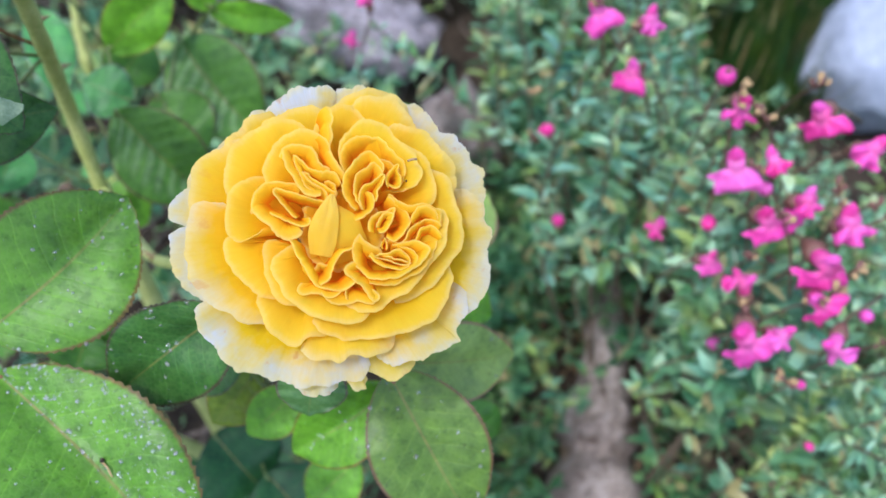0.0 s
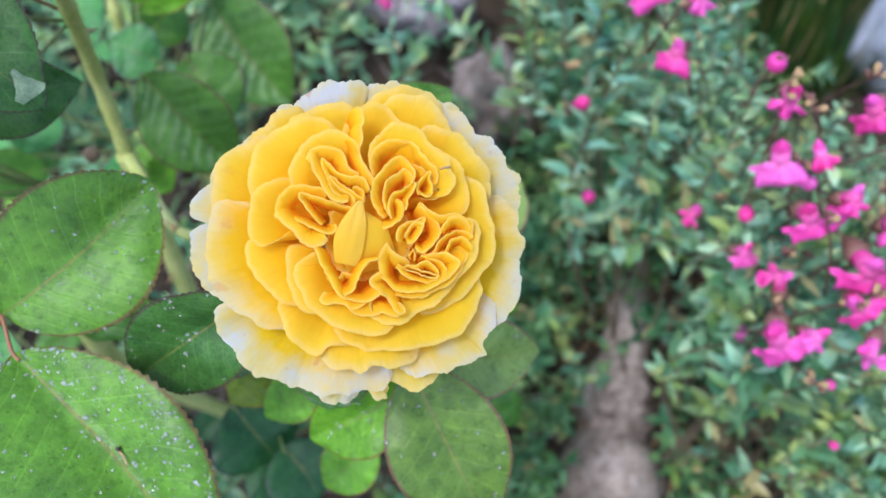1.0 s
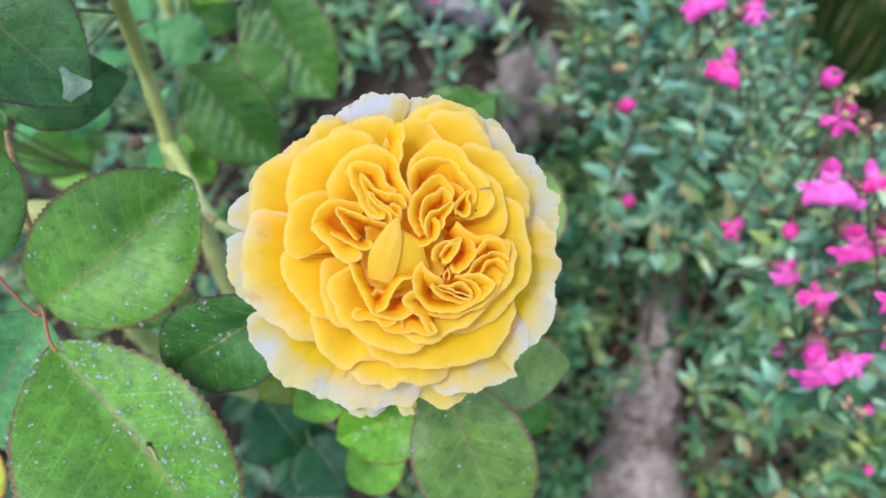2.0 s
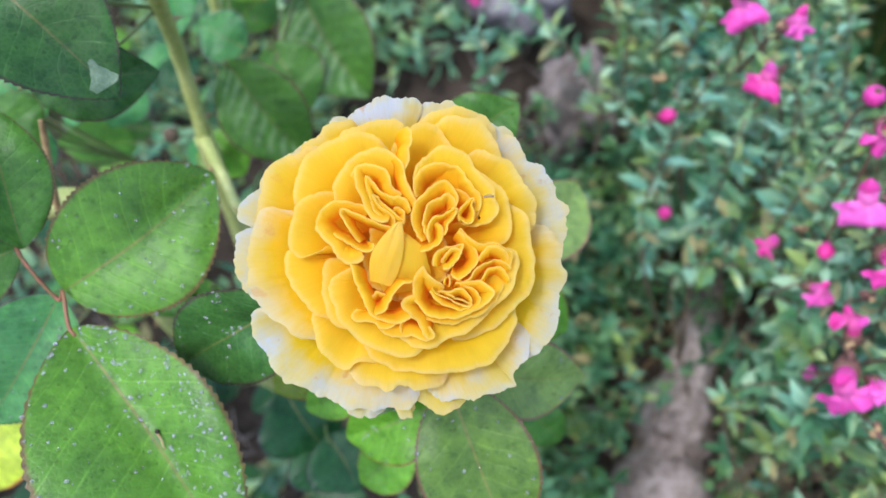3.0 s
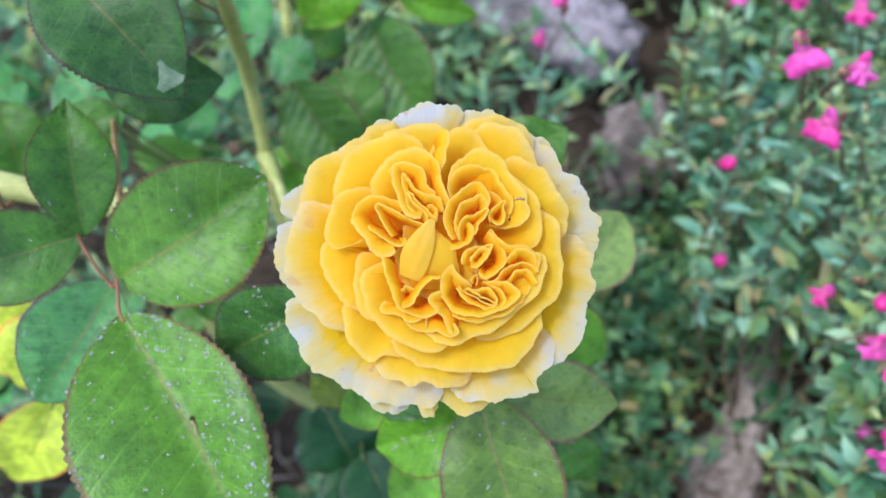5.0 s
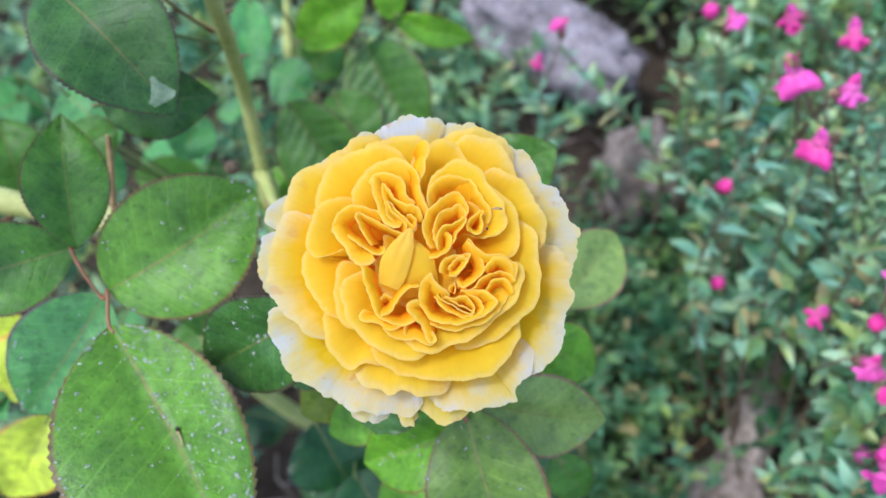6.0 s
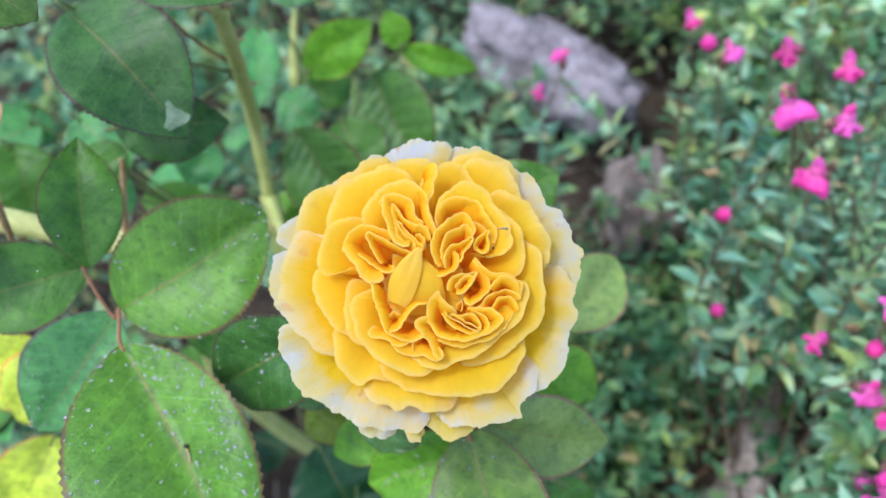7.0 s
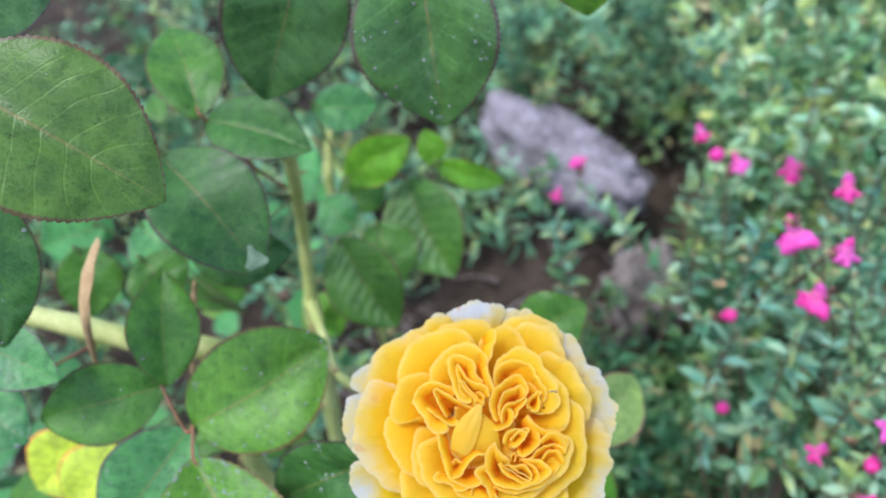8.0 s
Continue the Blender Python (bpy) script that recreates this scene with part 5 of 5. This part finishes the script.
def shade_plants():
    """Small-leaved weeds that fill the gap between the rose and the sage, its shade put into their dark green."""
    rng = random.Random(29)
    leaves = []
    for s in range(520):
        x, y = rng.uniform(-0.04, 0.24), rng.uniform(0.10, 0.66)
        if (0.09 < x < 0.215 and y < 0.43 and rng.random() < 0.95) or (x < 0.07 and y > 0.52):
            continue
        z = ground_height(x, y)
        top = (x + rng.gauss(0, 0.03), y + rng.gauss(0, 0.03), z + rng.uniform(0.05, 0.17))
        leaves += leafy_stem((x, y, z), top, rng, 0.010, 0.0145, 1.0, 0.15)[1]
    tagged(new("shade_plants", mesh_of("shade_plants", *joined([small_leaf(*q) for q in leaves]), SHADED_WEED)), "small-leaved weeds between the bushes, green darkened for shade", "ground cover", kind="stuff")


shade_plants()


def litter():
    """Dead twigs and stalks on the soil."""
    rng = random.Random(77)
    sticks = []
    for c in range(420):
        x, y = rng.uniform(-0.5, 0.4), rng.uniform(0.1, 0.95)
        if 0.10 < x < 0.20 and y < 0.46:
            continue
        z = ground_height(x, y) + rng.uniform(0.002, 0.02)
        a, ln = rng.uniform(0, math.tau), rng.uniform(0.02, 0.09)
        d = Vector((math.cos(a), math.sin(a), rng.gauss(0, 0.15))) * ln
        p = Vector((x, y, z))
        sticks.append(tube([p, p + d * 0.5 + Vector((rng.gauss(0, 0.004), rng.gauss(0, 0.004), 0.003)), p + d], [rng.uniform(0.0008, 0.0022)] * 2 + [0.0006], 5))
    tagged(new("twig_litter", mesh_of("twig_litter", *joined(sticks), BARK)), "dead grey-brown twigs scattered on the soil", "litter", kind="stuff")


litter()


def dry_grass():
    """Tan straws and fibres round the log."""
    rng = random.Random(61)
    straws = []
    for c in range(110):
        x, y = 0.15 + rng.gauss(0, 0.03), rng.uniform(0.10, 0.50)
        p = Vector((x, y, ground_height(x, y) + rng.uniform(0.0, 0.03)))
        a = rng.gauss(1.7, 0.7)
        way = Vector((math.cos(a), math.sin(a), rng.uniform(0.0, 0.7))).normalized()
        straws.append(small_leaf(p, way, Vector((0, 0, 1)), rng.uniform(0.04, 0.11), rng.uniform(0.0008, 0.0018), rng.uniform(0.1, 0.5)))
    tagged(new("dry_grass", mesh_of("dry_grass", *joined(straws), DRY)), "tan dry grass straws lying round the log", "dry grass", kind="stuff")


dry_grass()


def grass_tuft():
    """A dense dark tuft of fine grass beside the pale boulder."""
    rng = random.Random(55)
    blades = []
    for c in range(900):
        a, r = rng.uniform(0, math.tau), 0.10 * math.sqrt(rng.random())
        x, y = 0.37 + r * math.cos(a), 0.75 + r * math.sin(a)
        p = Vector((x, y, ground_height(x, y) - 0.002))
        way = Vector((math.cos(a) * (0.3 + 4 * r), math.sin(a) * (0.3 + 4 * r), 1.1)).normalized()
        blades.append(small_leaf(p, way, Vector((math.cos(a), math.sin(a), 0.6)), rng.uniform(0.07, 0.13), rng.uniform(0.002, 0.004), rng.uniform(0.1, 0.5)))
    tagged(new("grass_tuft", mesh_of("grass_tuft", *joined(blades), TUFT)), "dense dark green tuft of fine grass", "grass", kind="stuff")


grass_tuft()


def dry_stalks():
    """Tall thin stalks behind the boulder."""
    rng = random.Random(88)
    for c in range(14):
        x, y = rng.uniform(-0.35, 0.05), rng.uniform(0.95, 1.35)
        z = ground_height(x, y)
        top = Vector((x + rng.gauss(0, 0.03), y + rng.gauss(0, 0.03), z + rng.uniform(0.25, 0.45)))
        line = curve([(x, y, z - 0.005), ((x + top.x) / 2 + 0.01, (y + top.y) / 2, (z + top.z) / 2), top], 5)
        tagged(new("dry_stalk", mesh_of("dry_stalk", *tube(line, list(np.linspace(0.0042, 0.0022, len(line))), 6), TWIG)), "thin dry brown plant stalk standing in the bed", "stalk", "dry stalks")


dry_stalks()


def far_shrub():
    rng = random.Random(41)
    base = tagged(new("shrub"), "light yellow-green leafy shrub behind the flowers", "shrub")
    base.location = (0.3, 1.15, 0.1)
    stems, leaves = [], []
    for s in range(640):
        x, y = rng.gauss(0.26, 0.22), 0.66 + abs(rng.gauss(0, 0.32))
        if x < 0.05 or x > 0.24 + 0.9 * (y - 0.66):
            continue
        z = 0.36 + rng.uniform(-0.16, 0.05)
        path, lv = leafy_stem((0.3 + (x - 0.3) * 0.8, y * 0.9 + 0.1, 0.1), (x, y, max(z, 0.16)), rng, 0.0105, 0.0200, bare=0.3)
        stems.append(tube(path, list(np.linspace(0.0018, 0.0009, len(path))), 5))
        leaves += lv
    me = mesh_of("stem_tangle", *joined(stems), TWIG)
    me.transform(Matrix.Translation(-base.location))
    tagged(part("stem_tangle", me, base, "thin brown stems"), kind="stuff")
    foliage(base, "foliage", leaves, FRESH, "light green small leaves")


far_shrub()
